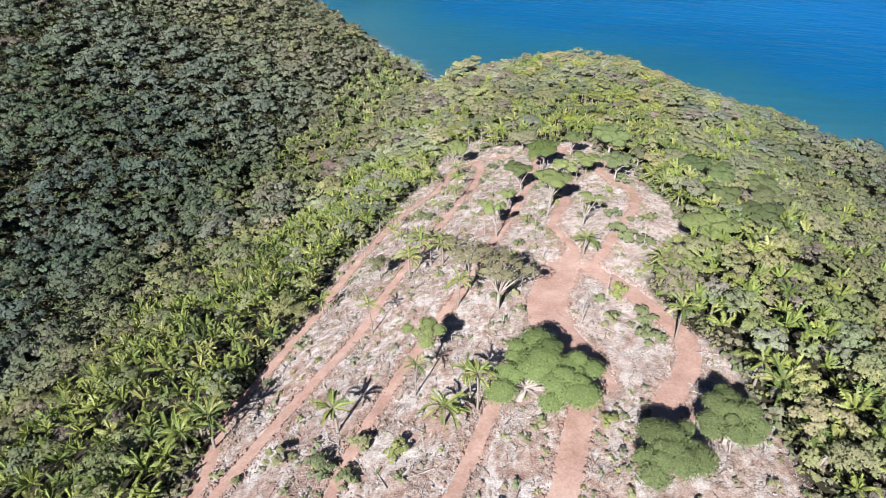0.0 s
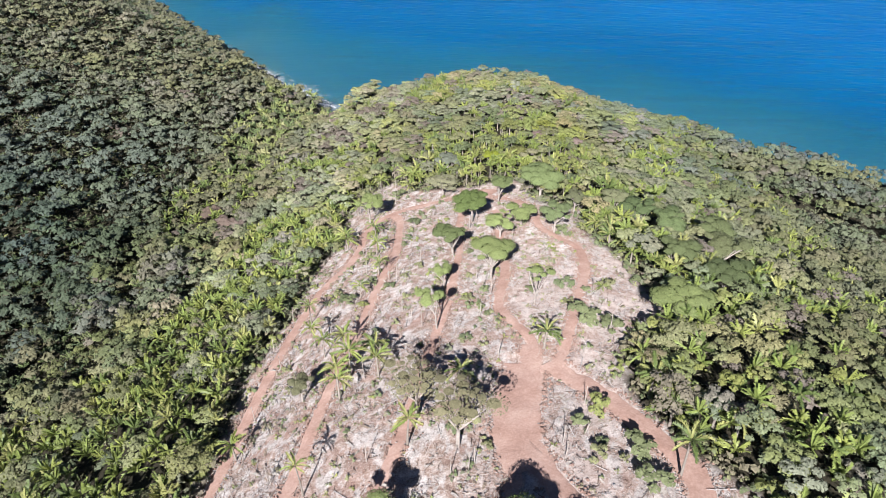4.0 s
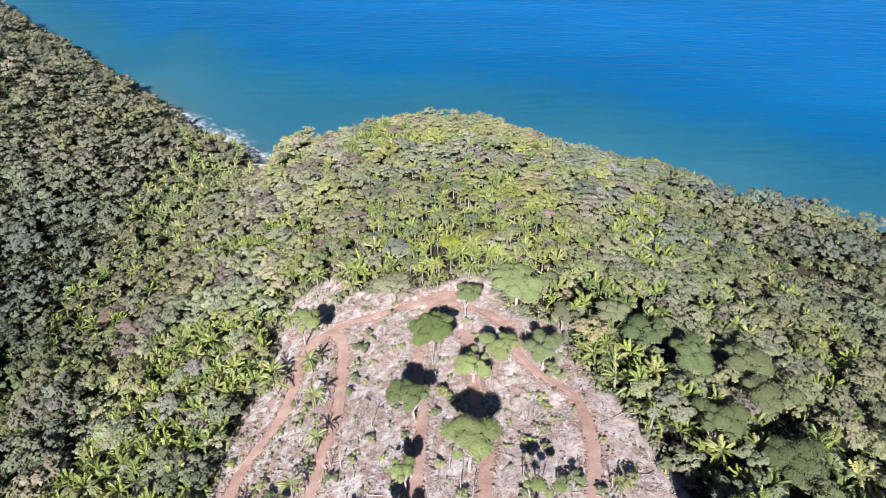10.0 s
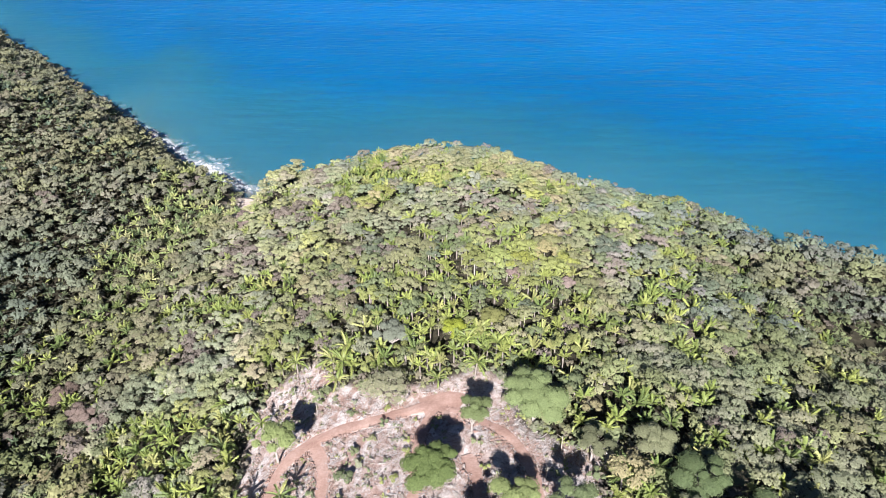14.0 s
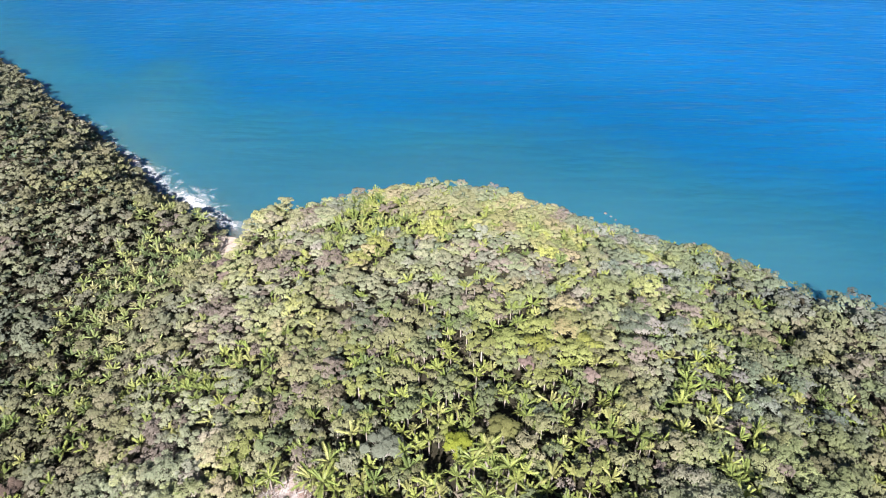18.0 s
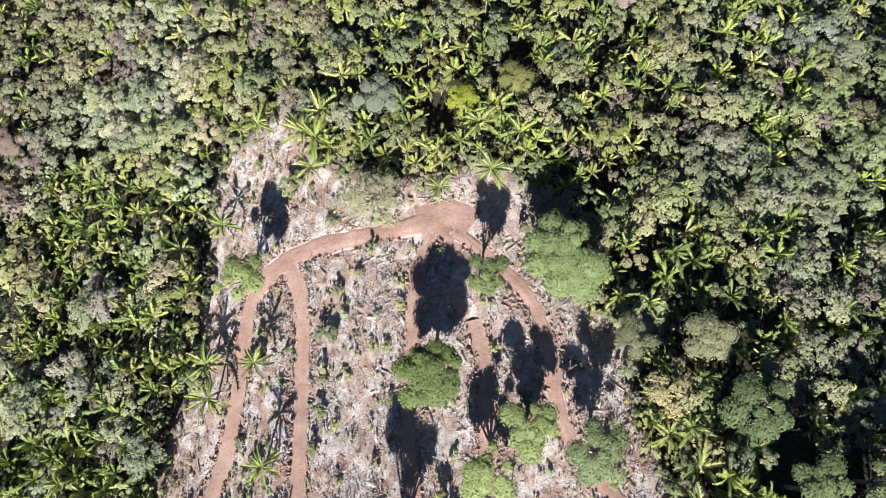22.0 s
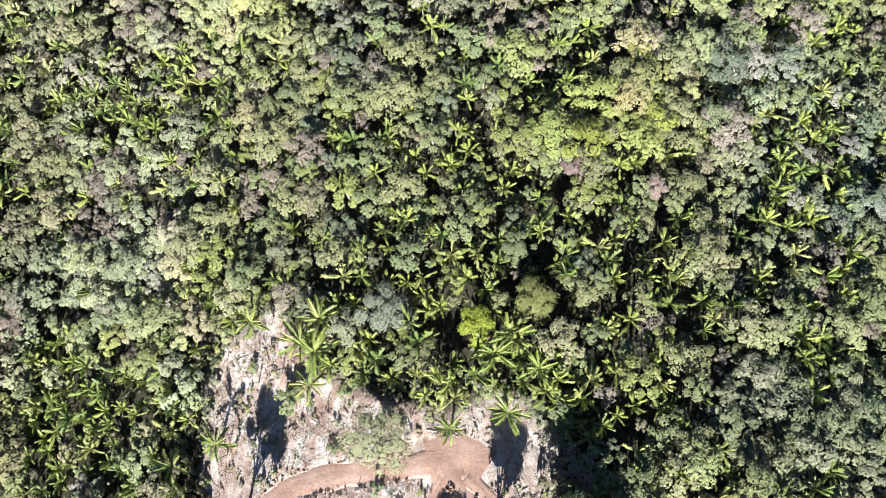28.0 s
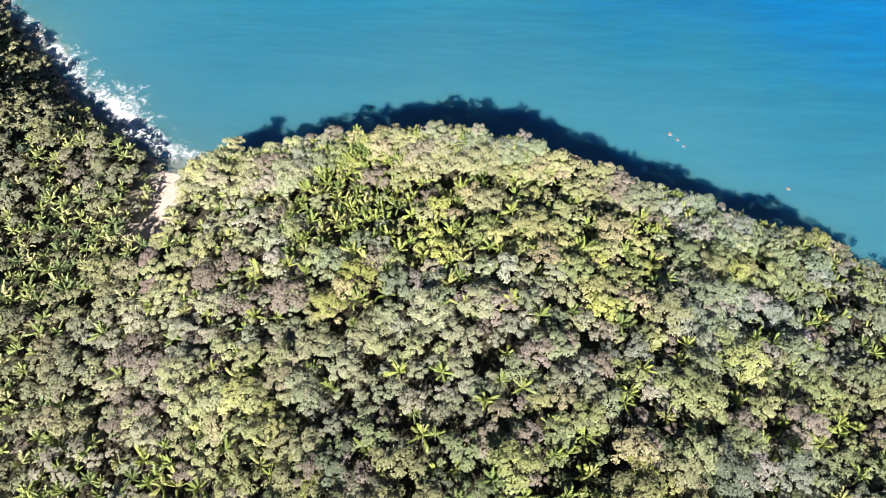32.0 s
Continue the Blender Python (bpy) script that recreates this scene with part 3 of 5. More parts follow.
def turned(v, a, tilt=0.0, roll=0.0):
    m = np.array(Matrix.Rotation(a, 3, "Z") @ Matrix.Rotation(-tilt, 3, "Y") @ Matrix.Rotation(roll, 3, "X"))
    return v @ m.T


def palm_crown(seed, n, pairs, hue):
    """A palm's head of fronds of length about 1."""
    r = np.random.default_rng(seed)
    out = []
    for i in range(n):
        up = 1.3 * (1 - (i / n)) ** 0.6 + 0.2
        v, t, h = frond(r.uniform(0.62, 1.15), up + r.normal(0, 0.15), r.uniform(0.35, 1.05), pairs, hue, 0.078, seed * 50 + i)
        out.append((turned(v, i * 2.4 + r.uniform(-0.7, 0.7), 0, r.uniform(-0.8, 0.8)), t, h * r.uniform(0.78, 1.18)))
    return join(out)


GREENS = np.array([(0.180, 0.212, 0.096), (0.215, 0.228, 0.106), (0.150, 0.186, 0.086), (0.218, 0.205, 0.124), (0.186, 0.200, 0.120), (0.220, 0.250, 0.080),
                   (0.215, 0.196, 0.136), (0.132, 0.162, 0.096)]) * [1.20, 1.15, 1.28]
WOODS = np.array([(0.225, 0.19, 0.155), (0.25, 0.215, 0.18)])
PALM_HUE = np.array([(0.180, 0.235, 0.062), (0.235, 0.280, 0.074), (0.130, 0.182, 0.056), (0.275, 0.295, 0.105)]) * [1.17, 1.12, 1.15]
ONE = np.ones(3)
NEAR_CROWNS = [forest_crown(100 + i, 500, ONE, 7 + i % 5, 0.42 + 0.06 * (i % 4), 0.068, 0.82) for i in range(8)] + \
    [forest_crown(170 + i, 900, ONE, 15 + i % 3, 0.42, 0.05, 0.84) for i in range(4)]
SIDE_CROWNS = [forest_crown(110 + i, 230, ONE, 6 + i % 4, 0.42 + 0.06 * (i % 4), 0.095, 0.84) for i in range(12)]
BARE_CROWNS = [forest_crown(130 + i, 320, ONE, 7, 0.6, 0.075, core=0.5) for i in range(2)]
FAR_CROWNS = [forest_crown(150 + i, 170, ONE, 8, 0.5, 0.092, 0.88) for i in range(8)]
PLAIN_CROWNS = [forest_crown(160 + i, 26, ONE, 4, 0.6, 0.3, 0.9) for i in range(4)]
NEAR_PALMS = [palm_crown(200 + i, 14 + i % 3, 7, ONE) for i in range(6)]
FAR_PALMS = [palm_crown(230 + i, 10, 3, ONE) for i in range(4)]


def scatter(x0, x1, y0, y1, step, seed):
    r = np.random.default_rng(seed)
    gx, gy = np.meshgrid(np.arange(x0, x1, step), np.arange(y0, y1, step * 0.9))
    gx = gx + (np.arange(gx.shape[0]) % 2)[:, None] * step / 2
    x, y = gx.ravel() + r.uniform(-0.42, 0.42, gx.size) * step, gy.ravel() + r.uniform(-0.42, 0.42, gx.size) * step
    return x, y, r


def palm_share(x, y):
    """Where palms stand thick: along the clearing's west side, on the spur's crest and in the cove's mouth."""
    p = 0.13 + 0.62 * smooth(0.45, 0.68, 0.6 * vnoise(x, y, 26, 21) + 0.4 * vnoise(x, y, 9, 22))
    p = p * (1 - 0.45 * smooth(-20, 30, x)) + 0.7 * smooth(42, 16, np.abs(x + 94)) * smooth(210, 160, y) + 0.42 * smooth(38, 18, np.abs(x + 96)) * smooth(175, 205, y) * smooth(300, 275, y)
    p = p + 0.3 * smooth(40, 15, np.abs(y - 300)) * smooth(60, 20, np.abs(x + 10))
    p = p + 0.14 * smooth(395, 430, y) * (x > -140) * smooth(490, 465, y) + 0.25 * smooth(-130, -150, x) * smooth(280, 380, y) + 0.35 * smooth(64, 40, x) * smooth(15, 26, x) * smooth(275, 245, y) + 0.15 * smooth(-150, -170, x) * (1 + smooth(400, 470, y))
    return np.clip(p, 0.06, 0.85)


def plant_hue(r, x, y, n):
    """Colour of each broad-leaved crown: olive and dust-toned on the dry spur, with the shade of the west flank and
    east slope and the haze of the far hill mixed in.
    """
    k = r.choice(8, n, p=[0.21, 0.18, 0.16, 0.11, 0.15, 0.09, 0.05, 0.05])
    h = (0.86 * GREENS[k] + 0.14 * GREENS.mean(0)) * r.uniform(0.76, 1.22, (n, 1))
    h = h * (1 + (2 * smooth(0.3, 0.7, vnoise(x, y, 24, 61)) - 1)[:, None] * [0.08, 0.05, -0.14])
    h = h * (1 + (smooth(40, 22, np.abs(x + 2)) * smooth(45, 25, np.abs(y - 322)))[:, None] * [0.04, 0.06, -0.15] + (smooth(35, 60, x) * smooth(290, 310, y))[:, None] * [-0.03, 0.0, 0.1])
    # far hill toned down and greyed, its haze put into the leaf colour
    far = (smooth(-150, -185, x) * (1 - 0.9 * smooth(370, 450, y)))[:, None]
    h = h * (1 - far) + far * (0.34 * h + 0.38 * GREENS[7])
    # deep shade of the west flank and east slope, put into the leaf colour
    shade_tint = (0.8 * np.maximum(smooth(-70, -80, x) * smooth(-135, -120, x) * smooth(190, 120, y), 0.75 * smooth(20, 34, x) * smooth(380, 280, y) * smooth(110, 170, y)))[:, None]
    h = h * (1 - shade_tint) + shade_tint * (0.35 * h + 0.45 * GREENS[2] + 0.2 * GREENS[0])
    h = h * (1 + (0.16 * smooth(360, 420, y) * (x > -140) + 0.36 * smooth(-66, -76, x) * smooth(-135, -120, x) * smooth(195, 230, y))[:, None])
    h = h * (1 + (smooth(20, 32, x) * smooth(180, 130, y))[:, None] * [0.15, 0.15, 0.05])
    dust_haze = (0.35 * smooth(0.5, 0.75, vnoise(x, y, 30, 23)))[:, None]
    # pale haze over the west flank, laid into the crown colour with the dust
    dust_haze = np.maximum(dust_haze, (np.maximum(0.55 * smooth(-45, -100, x) * smooth(285, 340, y), 0.2 * smooth(-62, -80, x) * smooth(-150, -120, x) * smooth(200, 240, y)))[:, None])
    return h * (1 - dust_haze) + dust_haze * np.array([0.275, 0.268, 0.180])


def joined(name, label, kinds, xyz, scale, turn, which, hues, mat, squash=None):
    """Many plants joined into one mesh; kinds: the shapes, which: the one that each takes."""
    out = []
    for k, (v, t, h, *nrm) in enumerate(kinds):
        s = np.where(which == k)[0]
        if not len(s):
            continue
        c, sn = np.cos(turn[s])[:, None], np.sin(turn[s])[:, None]
        q = (squash[s] if squash is not None else np.ones(len(s)))[:, None]
        X = (v[:, 0] * c - v[:, 1] * sn) * scale[s][:, None] + xyz[s, 0][:, None]
        Y = (v[:, 0] * sn + v[:, 1] * c) * scale[s][:, None] + xyz[s, 1][:, None]
        Z = v[:, 2] * scale[s][:, None] * q + xyz[s, 2][:, None]
        V = np.stack([X, Y, Z], 2).reshape(-1, 3)
        T = (t[None] + (np.arange(len(s)) * len(v))[:, None, None]).reshape(-1, 3)
        H = (h[None] * hues[s][:, None, :]).reshape(-1, 3)
        N = [np.stack([f[:, 0] * c - f[:, 1] * sn, f[:, 0] * sn + f[:, 1] * c, f[:, 2] + 0 * c], 2).reshape(-1, 3) for f in nrm]
        out.append((V, T, H, *N))
    v, t, *more = join(out)
    return tagged(new(name, mesh_of(name, v, t, mat, *more)), label, "trees", kind="stuff")


def trunk_mesh(h, r0, r1, mat, lean=0.0, sides=6):
    a = (0.0, 0.0, -0.5)
    b, c = (lean * 0.3, lean * 0.1, h * 0.5), (lean, lean * 0.4, h)
    v, t, _ = join([limb(a, b, r0, (r0 + r1) / 2, sides), limb(b, c, (r0 + r1) / 2, r1, sides)])
    return mesh_of("trunk", v, t, mat, smooth=True)


# Things of the woods that stand singly near the flight: built once for each look, then copied
def wood_tree(i, hue, bare=False):
    v, t, h, nrm = BARE_CROWNS[i % 2] if bare else NEAR_CROWNS[i % 8]
    ob = new("forest_tree")
    part("trunk", trunk_mesh(1.6, 0.06, 0.04, BARK), ob)
    part("crown", mesh_of("crown", v + [0, 0, 1.55], t, LEAF, h * hue, nrm), ob)
    words = "leafless grey-pink forest tree in dense woods" if bare else "broad-leaved forest tree with a rounded olive-green crown"
    return tagged(ob, words, "tree", "forest trees")


def wood_palm(i, hue):
    v, t, h = NEAR_PALMS[i % 6]
    ob = new("forest_palm")
    part("trunk", trunk_mesh(0.95, 0.045, 0.035, PALM_BARK), ob)
    part("crown", mesh_of("crown", v + [0, 0, 0.95], t, FROND, h * hue), ob)
    return tagged(ob, "feather palm with glossy arching fronds among forest trees", "palm", "forest palms")


def place(ob, x, y, s, a, z=None, tilt=0.0):
    m = Matrix.Translation((x, y, (ground_at(x, y) if z is None else z) - 0.05)) @ Matrix.Rotation(a, 4, "Z") @ Matrix.Rotation(tilt, 4, "X") @ Matrix.Scale(s, 4)
    return m


# Trees of the woods that stand out: x, y, crown radius, height, colour, words
LANDMARKS = [
    (-16.2, 301.5, 4.6, 8.5, (0.27, 0.31, 0.045), "bright yellow-green tree at the head of the clearing"),
    (-34.5, 304.5, 6.4, 9.0, (0.216, 0.238, 0.176), "large grey-green tree at the head of the clearing"),
    (-5, 306, 5.6, 8.0, (0.20, 0.205, 0.075), "olive tree at the head of the clearing"),
    (33, 238, 7.4, 13.0, (0.132, 0.176, 0.078), "tall dark green tree beside the clearing"),
    (39, 225, 7.0, 14.0, (0.140, 0.182, 0.080), "tall dark green tree beside the clearing"),
    (27, 250, 6.0, 11.0, (0.2, 0.21, 0.116), "grey-green forest tree beside the clearing"),
    (52, 226, 7.2, 13.0, (0.150, 0.178, 0.082), "tall dark green tree on the eastern slope"),
    (36, 199, 6.5, 12.0, (0.150, 0.182, 0.082), "flat-topped green tree on the eastern slope"),
    (46, 188, 7.0, 12.0, (0.138, 0.172, 0.078), "flat-topped green tree on the eastern slope"),
    (52, 210, 7.5, 12.0, (0.168, 0.186, 0.092), "flat-topped green tree on the eastern slope"),
    (4.1, 334.5, 3.6, 7.0, (0.28, 0.21, 0.185), "leafless pinkish tree among green crowns"),
    (21, 331, 3.4, 7.0, (0.29, 0.225, 0.195), "leafless pinkish tree among green crowns"),
    (-151, 320, 6.0, 8.5, (0.25, 0.19, 0.15), "reddish-brown dry tree on the valley side"),
    (-141, 309, 5.4, 8.0, (0.26, 0.20, 0.165), "reddish-brown dry tree on the valley side"),
    (-131, 301, 5.0, 8.0, (0.27, 0.215, 0.18), "grey-brown dry tree on the valley side"),
    (-112, 427, 5.0, 7.0, (0.30, 0.235, 0.20), "pinkish dry tree above the stream bed"),
    (-116, 438, 4.6, 7.0, (0.28, 0.22, 0.19), "pinkish dry tree above the stream bed"),
]


def build_forest():
    # near woods: the spur ahead of the clearing and both flanks of the ridge
    x, y, r = scatter(-172, 118, 48, 530, 4.3, 31)
    sx = r.uniform(-105, 118, 800)
    x, y = np.concatenate([x, sx]), np.concatenate([y, coast(sx) - r.uniform(4, 24, 800)])
    d = inside(x, y, CLEARING)
    shore = coast(x) - y
    keep = (d < -1.2) & ((x > -122) | (y > 300) | (x > -150) & (y < 190)) & (shore > 4.0) & (r.uniform(size=len(x)) < 0.97 - 0.22 * smooth(-74, -84, x) * smooth(-126, -112, x) * smooth(180, 120, y)) & ~((np.abs(x + 126.5 + 0.03 * shore) < 6) & (shore < 48))
    for lx, ly, lr, *_ in LANDMARKS:
        keep &= np.hypot(x - lx, y - ly) > lr * 0.85
    x, y, d, shore = x[keep], y[keep], d[keep], shore[keep]
    n = len(x)
    z = height(x, y)
    palm = r.uniform(size=n) < palm_share(x, y)
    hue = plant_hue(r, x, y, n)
    bare = ~palm & (r.uniform(size=n) < 0.03 + 0.14 * smooth(0.62, 0.8, vnoise(x, y, 22, 25)) + 0.5 * smooth(0.35, 0.6, vnoise(x, y, 16, 26)) * smooth(-72, -88, x) * smooth(-124, -112, x) * smooth(240, 290, y))
    hue[bare] = WOODS[r.choice(2, bare.sum())]
    phue = PALM_HUE[r.choice(4, n, p=[0.35, 0.3, 0.2, 0.15])] * r.uniform(0.85, 1.15, (n, 1))
    phue *= (1 - 0.12 * smooth(-70, -78, x) * smooth(230, 180, y))[:, None]
    # palms by the cove paler and bluer, haze put into the frond colour
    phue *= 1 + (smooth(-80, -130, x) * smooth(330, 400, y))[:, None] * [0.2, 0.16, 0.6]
    rad = np.where(palm, r.uniform(3.8, 5.8, n), np.clip(r.lognormal(1.16, 0.34, n), 1.5, 5.2))
    rad = rad * (1 - 0.25 * smooth(16, 4, shore))
    tall = np.where(palm, r.uniform(3.0, 6.4, n), rad * 0.5 + r.uniform(0.4, 5.3, n))
    tall = tall + 1.5 * smooth(30, 8, shore) * ~palm
    tall = tall * (1 - 0.25 * smooth(10, 40, x) * smooth(300, 340, y))
    tall = tall + smooth(-74, -84, x) * smooth(-130, -115, x) * smooth(190, 130, y) * r.uniform(0, 4, n)
    east = smooth(10, 25, x) * smooth(330, 250, y)
    tall = tall + east * smooth(75, 45, x) * r.uniform(0, 4, n)
    turn, which = r.uniform(0, 6.28, n), r.integers(0, 1000, n) % 8
    big = ~palm & (r.uniform(size=n) < 0.07 + 0.04 * smooth(0, 40, x)) & (shore > 12)
    which[big] = 8 + r.integers(0, 4, big.sum())
    rad[big] = r.uniform(4.2, 6.4, big.sum())
    tall[big] = r.uniform(5.5, 8.5, big.sum())
    # single things along the stretch past the head of the clearing
    lone = (np.abs(x + 15) < 62) & (y > 268) & (y < 400) & ~big
    looks_t = [wood_tree(i, GREENS[i % 8]) for i in range(8)] + [wood_tree(i, WOODS[i], True) for i in range(2)]
    looks_p = [wood_palm(i, PALM_HUE[i % 4]) for i in range(6)]
    idx = np.where(lone)[0]
    idx = idx[np.argsort(np.hypot(x[idx] + 20, y[idx] - 318), kind="stable")]
    single = np.zeros(n, bool)
    count = {True: 0, False: 0}
    first = {}
    for i in idx:
        p = bool(palm[i])
        if count[p] >= 290:
            continue
        count[p] += 1
        single[i] = True
        if p:
            k = int(which[i] % 6)
            ob, s, key = looks_p[k], rad[i], len(looks_t) + k
        else:
            k = 8 + int(which[i] % 2) if bare[i] else int(np.argmin(((GREENS - hue[i]) ** 2).sum(1)))
            ob, s, key = looks_t[k], rad[i], k
        lift = z[i] + max(tall[i] - (0.95 if p else 1.55) * s, -0.45 * s)
        m = place(ob, x[i], y[i], s, turn[i], z=lift)
        if key in first:
            copy_thing(ob, m)
        else:
            first[key] = (ob, m)
    for ob, m in first.values():
        ob.matrix_basis = m
    for key, ob in enumerate(looks_t + looks_p):
        if key not in first:
            ob.matrix_basis = place(ob, 60 + 6 * key, 300, 3.0, key)
    rest = ~single
    xyz = np.stack([x, y, z + tall], 1)
    bare &= ~big
    b = rest & ~palm & ~bare
    side = (np.abs(x + 20) > 98) | (y < 190) & (np.abs(x + 20) > 74)
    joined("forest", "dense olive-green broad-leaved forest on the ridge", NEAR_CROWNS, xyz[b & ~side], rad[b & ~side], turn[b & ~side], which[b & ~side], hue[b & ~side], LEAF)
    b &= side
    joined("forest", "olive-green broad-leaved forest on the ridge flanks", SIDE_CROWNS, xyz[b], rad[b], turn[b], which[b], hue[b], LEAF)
    b = rest & ~palm & bare
    joined("leafless_trees", "leafless grey-brown trees in the forest", BARE_CROWNS, xyz[b], rad[b], turn[b], which[b] % 2, hue[b], LEAF)
    b = rest & palm
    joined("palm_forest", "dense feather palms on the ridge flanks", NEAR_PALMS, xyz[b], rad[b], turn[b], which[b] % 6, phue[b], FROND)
    # undergrowth that closes the gaps between the crowns
    q = np.random.default_rng(33)
    ux, uy = q.uniform(-400, 118, 230000), q.uniform(48, 690, 230000)
    k = (inside(ux, uy, CLEARING) < -0.5) & ~((ux > -115) & (ux < -70) & (uy < 180) & (q.uniform(size=230000) < 0.5)) & (ux + 0.62 * uy > -150 - 0.33 * uy) & (coast(ux) - uy > 2.5) & ~((np.abs(ux + 127) < 6) & (coast(ux) - uy < 48))
    ux, uy = ux[k], uy[k]
    m = len(ux)
    c = np.stack([ux, uy, height(ux, uy) + q.uniform(0.2, 1.7, m)], 1)
    d = unit(q.normal(size=(m, 3)) * [1, 1, 0.4])
    e = unit(np.cross(d, q.normal(size=(m, 3)) * [0.6, 0.6, 1]))
    a = q.uniform(0.35, 0.9, (m, 1)) * (1 + 0.8 * smooth(-130, -180, ux))[:, None]
    v = np.stack([c - d * a, c + e * a * 0.7, c + d * a], 1).reshape(-1, 3)
    h = np.repeat(GREENS[q.integers(0, 8, m)] * q.uniform(0.55, 0.95, (m, 1)), 3, 0)
    up = np.repeat(unit(q.normal(size=(m, 3)) * 0.35 + [0, 0, 1]), 3, 0)
    tagged(new("undergrowth", mesh_of("undergrowth", v, np.arange(3 * m).reshape(-1, 3), LEAF, h, up)), "low leafy undergrowth beneath the forest", "undergrowth", kind="stuff")
    # far woods: the valley, the hill beyond it, the slope in the east and behind
    for name, label, box, step, seed in (("far_woods", "dark green forest on the hillside across the valley", (-560, -122, 60, 880), 5.3, 41),
                                         ("east_woods", "green forest on the slope above the sea", (118, 225, 90, 460), 6.4, 42),
                                         ("south_woods", "green forest on the ridge behind the clearing", (-122, 118, -60, 48), 8.5, 43)):
        x, y, r = scatter(box[0], box[1], box[2], box[3], step, seed)
        shore = coast(x) - y
        keep = (shore > 3.0) & (r.uniform(size=len(x)) < 0.96) & ~((np.abs(x + 126.5 + 0.03 * shore) < 6) & (shore < 48)) & (x + 0.62 * y > -150 - 0.33 * y) & ((x > -420) | (shore < 70)) & ~((x > -172) & (x < -122) & (y > 300)) & ~((x > -150) & (x < -122) & (y < 190))
        x, y, shore = x[keep], y[keep], shore[keep]
        n = len(x)
        palm = r.uniform(size=n) < palm_share(x, y) * 0.8
        rad = np.where(palm, r.uniform(3.0, 4.4, n), np.clip(r.lognormal(1.6, 0.3, n), 2.8, 8.5)) * (1 - 0.25 * smooth(16, 4, shore))
        tall = np.where(palm, r.uniform(3.5, 7, n), rad * 0.6 + r.uniform(1.5, 3.5, n)) * (1 - 0.3 * smooth(30, 12, shore))
        xyz = np.stack([x, y, height(x, y) + tall], 1)
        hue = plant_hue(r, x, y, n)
        # bluish haze over the hillside, given to the crowns as colour
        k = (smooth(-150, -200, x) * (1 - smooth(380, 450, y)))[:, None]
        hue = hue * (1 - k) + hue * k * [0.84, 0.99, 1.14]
        dry = r.uniform(size=n) < 0.015
        hue[dry] = WOODS[0]
        turn, which = r.uniform(0, 6.28, n), r.integers(0, 1000, n)
        b = ~palm
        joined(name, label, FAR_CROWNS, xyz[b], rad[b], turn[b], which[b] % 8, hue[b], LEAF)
        b = palm
        # far fronds bluer, paler by the cove: haze worked into their colour
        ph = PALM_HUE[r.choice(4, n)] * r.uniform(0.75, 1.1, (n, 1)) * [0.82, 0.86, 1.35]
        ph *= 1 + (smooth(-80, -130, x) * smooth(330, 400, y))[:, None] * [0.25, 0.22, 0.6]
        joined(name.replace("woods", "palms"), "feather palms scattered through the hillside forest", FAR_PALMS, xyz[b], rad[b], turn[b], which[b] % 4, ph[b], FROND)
    # woods that close the ridge off all round
    x, y, r = scatter(-700, 420, -260, 900, 9.0, 44)
    keep = (coast(x) - y > 8) & ~((x > -122) & (x < 118) & (y > -60)) & ~((x > 110) & (x < 225) & (y > 90))
    keep &= ~((x > -560) & (x < -115) & (y > 60) & (x + 0.95 * y > -150) & ((x > -420) | (coast(x) - y < 70)))
    x, y = x[keep], y[keep]
    n = len(x)
    rad = np.clip(r.lognormal(1.75, 0.25, n), 4.0, 9.0)
    xyz = np.stack([x, y, height(x, y) + 1.5 + 0.35 * rad], 1)
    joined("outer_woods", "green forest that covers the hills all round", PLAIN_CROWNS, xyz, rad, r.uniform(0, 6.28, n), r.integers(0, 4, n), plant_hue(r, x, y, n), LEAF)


build_forest()


